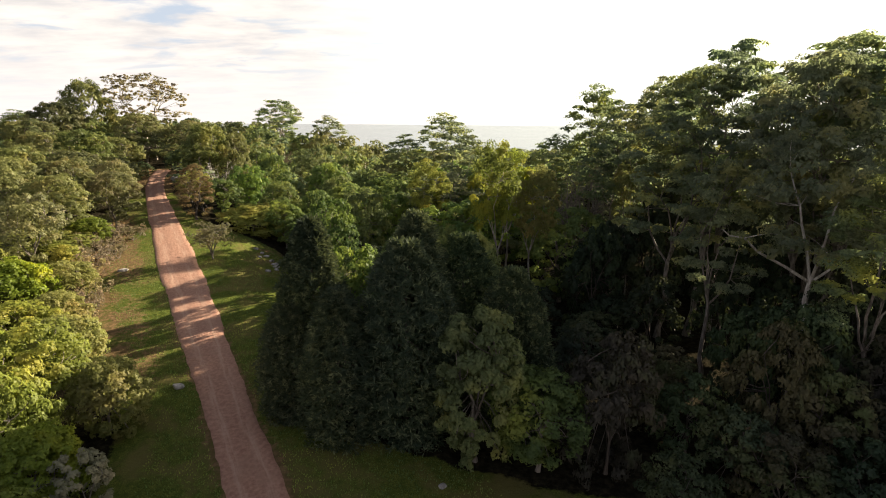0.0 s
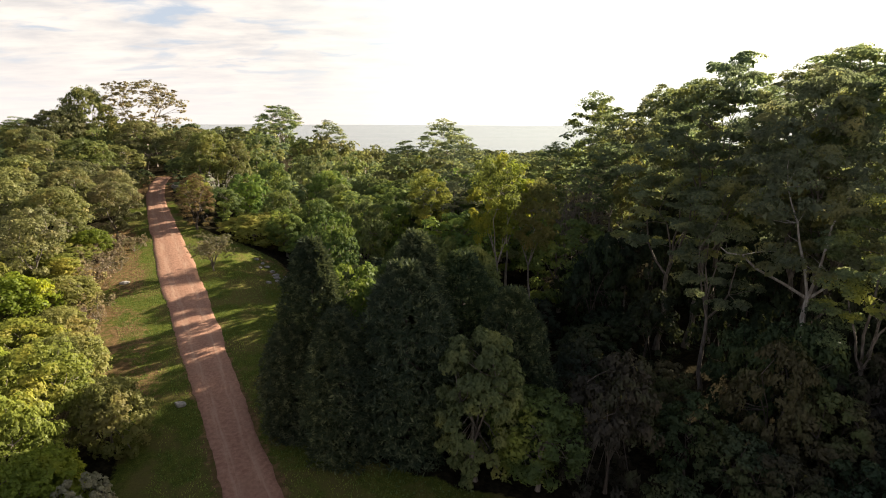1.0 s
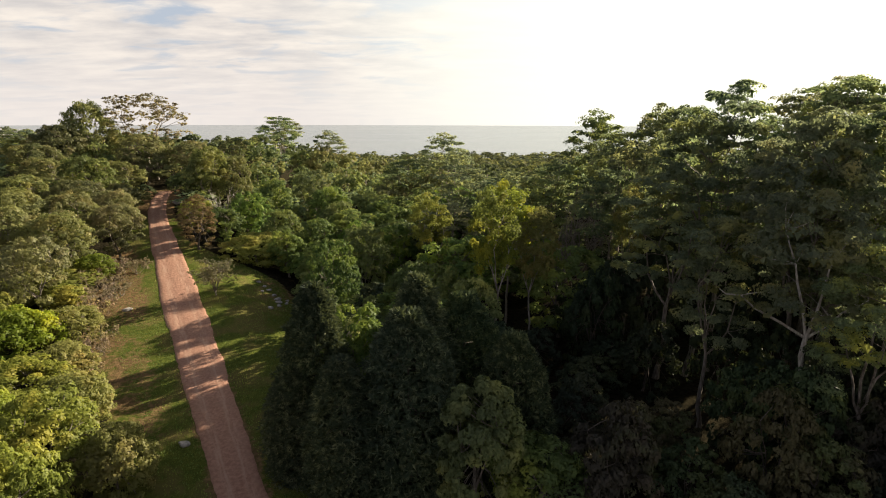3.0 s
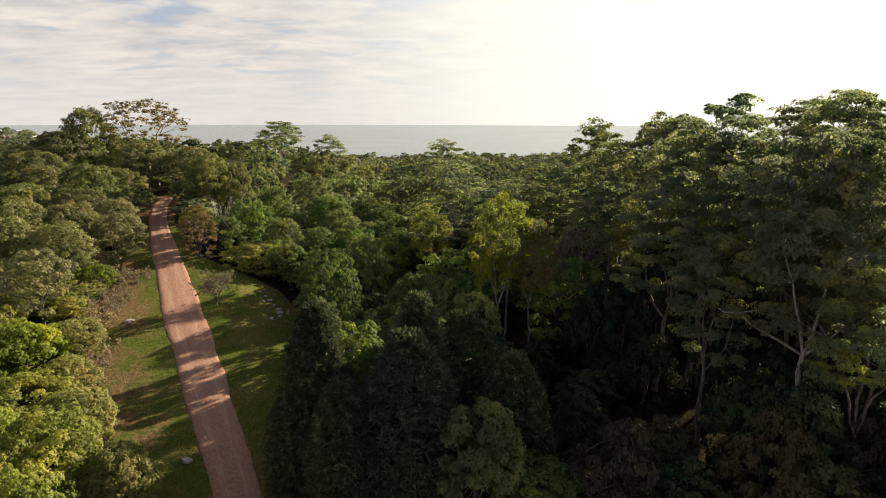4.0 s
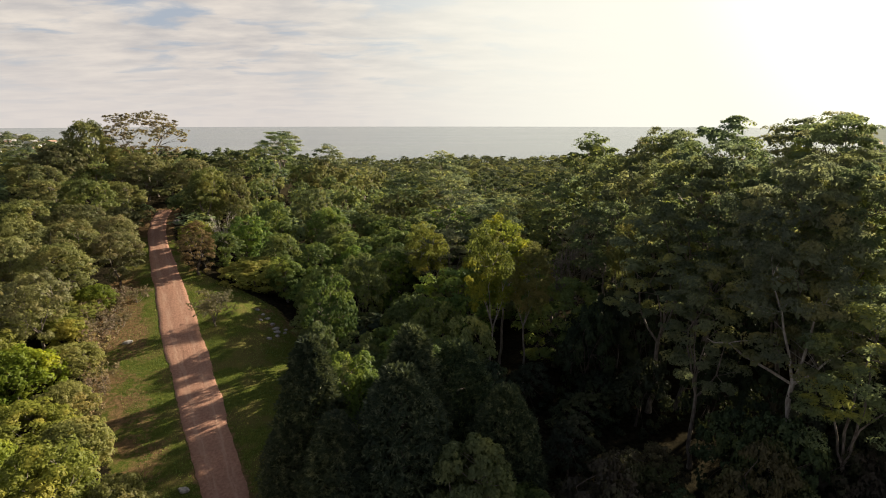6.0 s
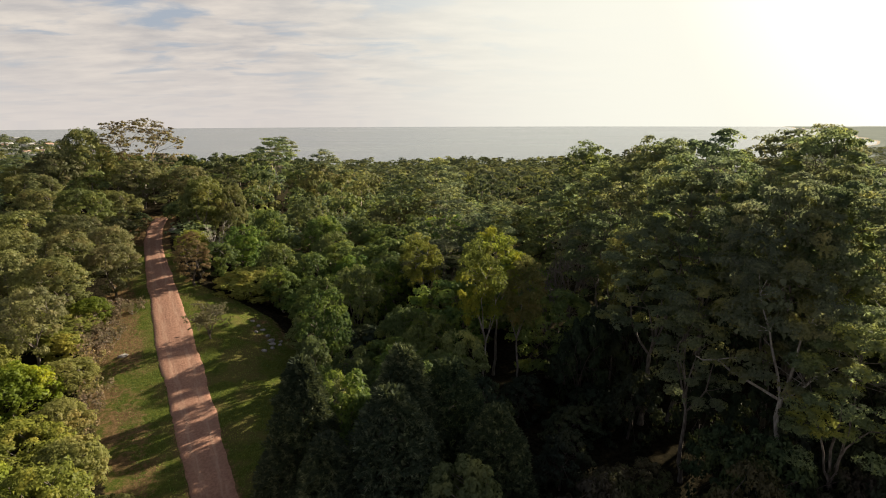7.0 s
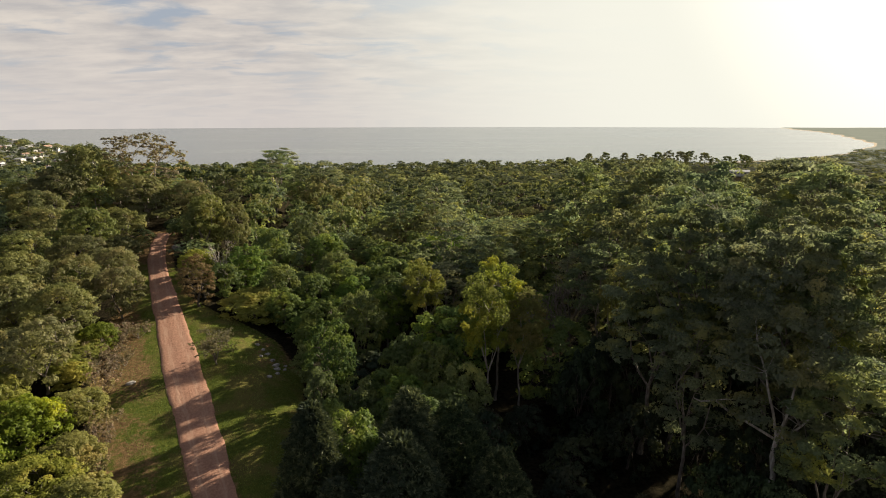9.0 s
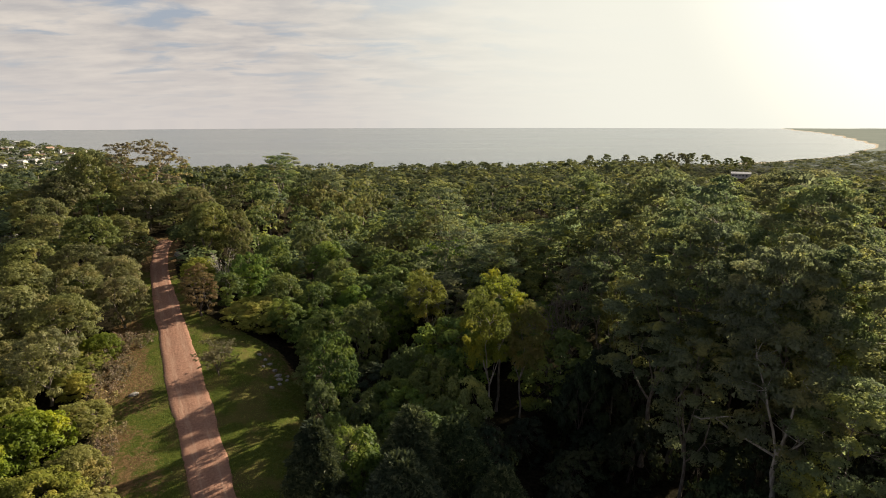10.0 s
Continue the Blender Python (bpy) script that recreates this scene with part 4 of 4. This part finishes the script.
rocks = [boulder(11, (2.4, 1.8, 1.1), "rock_outcrop", "large pale rock cropping out of the slope", "rock outcrops"), boulder(12, (1.9, 1.6, 1.0), "rock_outcrop", "large pale rock cropping out of the slope", "rock outcrops"),
         boulder(13, (3.0, 1.7, 0.9), "rock_outcrop", "large pale rock cropping out of the slope", "rock outcrops"), boulder(14, (1.0, 0.7, 0.8), "boulder", "dark grey boulder at the end of the track", "")]
for rock, (x, y, turn) in zip(rocks, ((-96.5, 121.5, 20), (-99.5, 125.0, 75), (-103.5, 130.5, 140), (-56.8, 116.8, 30))):
    rock.matrix_basis = pose(x, y, float(land_z(x, y)) + 0.25, 0, 0, turn)
stones = [boulder(1, (0.42, 0.30, 0.20)), boulder(2, (0.30, 0.26, 0.18)), boulder(3, (0.5, 0.34, 0.22))]
lie = ((-20.4, 40.0, 0, 1.3), (-38.3, 64.2, 2, 1.3), (-21.4, 69.0, 1, 1.2), (-21.9, 70.2, 2, 1.1), (-22.3, 71.3, 0, 1.3), (-23.2, 72.6, 1, 1.4), (-22.0, 67.6, 2, 0.9), (-24.4, 74.2, 0, 1.1), (-25.3, 75.4, 1, 1.2), (-26.6, 76.5, 2, 0.9),
       (-21.2, 71.8, 1, 1.0), (-20.9, 70.6, 0, 0.8), (-24.9, 73.2, 2, 0.7), (0.2, 30.4, 1, 1.0), (-42.6, 67.6, 1, 0.8), (-41.8, 65.2, 0, 0.5))
for i, (x, y, which, s) in enumerate(lie):
    m = pose(x, y, float(land_z(x, y)) + 0.06, 0, 0, 57.0 * i) @ Matrix.Scale(s, 4)
    if i < 3:
        stones[which].matrix_basis = m
    else:
        twin = stones[which].copy()
        scene.collection.objects.link(twin)
        twin.matrix_basis = m


def build_grass():
    """Short tufts standing out of the mown grass near the track."""
    r = np.random.default_rng(17)
    y = 27 + 68 * r.random(60000) ** 1.3
    x = road_x(y) + r.uniform(-10, 15, len(y))
    off = np.abs(x - road_x(y))
    keep = open_ground(x, y, -0.1) & (off > 2.15)
    x, y = x[keep][:18000], y[keep][:18000]
    z = land_z(x, y)
    n = len(x)
    a, h, w = r.uniform(0, 6.28, n), r.uniform(0.06, 0.17, n), r.uniform(0.02, 0.05, n)
    base = np.stack([x, y, z], -1)
    side = np.stack([np.cos(a), np.sin(a), np.zeros(n)], -1) * w[:, None]
    tip = base + np.stack([r.normal(size=n) * 0.05, r.normal(size=n) * 0.05, h], -1)
    v = np.stack([base - side, base + side, tip], 1).reshape(-1, 3)
    tagged(part("grass", mesh_of("grass", v, np.arange(3 * n).reshape(-1, 3)), LEAF["green"]), "short uneven grass blades on the verges", "grass", kind="stuff")


build_grass()


# ---- the town on the far hill ----
def gable_mesh(w, d, h, rise, eave, roof):
    """Walls with a gabled top, or the two slopes of the roof over them."""
    bm = bmesh.new()
    if roof:
        a, b, t = w / 2 + eave, d / 2 + eave, 0.25
        low = h - eave * rise / (d / 2)
        for sgn in (-1, 1):
            pts = [(-a, 0, h + rise), (a, 0, h + rise), (a, sgn * b, low), (-a, sgn * b, low)]
            top = [bm.verts.new((x, y, z + t)) for x, y, z in pts]
            bot = [bm.verts.new(p) for p in pts]
            bm.faces.new(top)
            bm.faces.new(bot[::-1])
            for i in range(4):
                bm.faces.new((top[i], bot[i], bot[(i + 1) % 4], top[(i + 1) % 4]))
    else:
        prof = [(-d / 2, -2.5), (d / 2, -2.5), (d / 2, h), (0, h + rise - 0.05), (-d / 2, h)]
        l = [bm.verts.new((-w / 2, y, z)) for y, z in prof]
        r = [bm.verts.new((w / 2, y, z)) for y, z in prof]
        bm.faces.new(l)
        bm.faces.new(r[::-1])
        for i in range(5):
            bm.faces.new((l[i], r[i], r[(i + 1) % 5], l[(i + 1) % 5]))
    bmesh.ops.recalc_face_normals(bm, faces=bm.faces)
    me = bpy.data.meshes.new("roof" if roof else "wall")
    bm.to_mesh(me)
    bm.free()
    return me


def pane_mesh(w, h):
    bm = bmesh.new()
    bmesh.ops.create_cube(bm, size=1.0, matrix=Matrix.Diagonal((w, 0.12, h, 1)))
    me = bpy.data.meshes.new("window")
    bm.to_mesh(me)
    bm.free()
    return me


def house(w, d, h, rise, roof, label):
    root = tagged(new("house"), label, "house", "houses on the far hill")
    part("wall", gable_mesh(w, d, h, rise, 0.5, False), WHITEWASH, root)
    part("roof", gable_mesh(w, d, h, rise, 0.5, True), roof, root)
    pane = pane_mesh(1.5, 1.3)
    for z in np.arange(1.6, h - 0.6, 2.8):
        for x in np.arange(-w / 2 + 1.6, w / 2 - 1.2, 3.0):
            p = part("window", pane, GLASS_DARK, root)
            p.matrix_basis = pose(float(x), -d / 2 - 0.03, float(z))
    return root


def build_town():
    r = np.random.default_rng(21)
    kinds = [house(11, 8, 5.6, 2.0, ROOF_TILE, "white two-storey house with a tiled roof on the hill"), house(15, 9, 3.2, 1.8, ROOF_PALE, "low white house with a pale roof on the hill"),
             house(9, 8, 8.4, 1.4, ROOF_PALE, "tall white house with a pale roof on the hill")]
    placed = []
    for _ in range(4000):
        az, d = radians(r.uniform(-41.5, -31.6)), r.uniform(700, 1010)
        x, y = d * math.sin(az), d * math.cos(az)
        z = float(land_z(x, y))
        if z < -21 or any(math.hypot(x - a, y - b) < 13 for a, b in placed) or r.random() < 0.3:
            continue
        placed.append((x, y))
        if len(placed) > 80:
            break
    for i, (x, y) in enumerate(placed):
        m = pose(x, y, float(land_z(x, y)) + 0.8, 0, 0, r.uniform(-50, 70)) @ Matrix.Scale(float(r.uniform(0.5, 0.85)), 4)
        if i < 3:
            kinds[i].matrix_basis = m
        else:
            src = kinds[i % 3]
            keep = src.matrix_basis.copy()
            src.matrix_basis = Matrix.Identity(4)
            copy_thing(src, m)
            src.matrix_basis = keep


build_town()
coast_house = house(17, 9, 3.4, 1.3, ROOF_PALE, "low building with a pale roof among trees behind the beach")
coast_house["group"] = ""
coast_house.matrix_basis = pose(298, 546, float(land_z(298, 546)) + 1.5, 0, 0, -28)
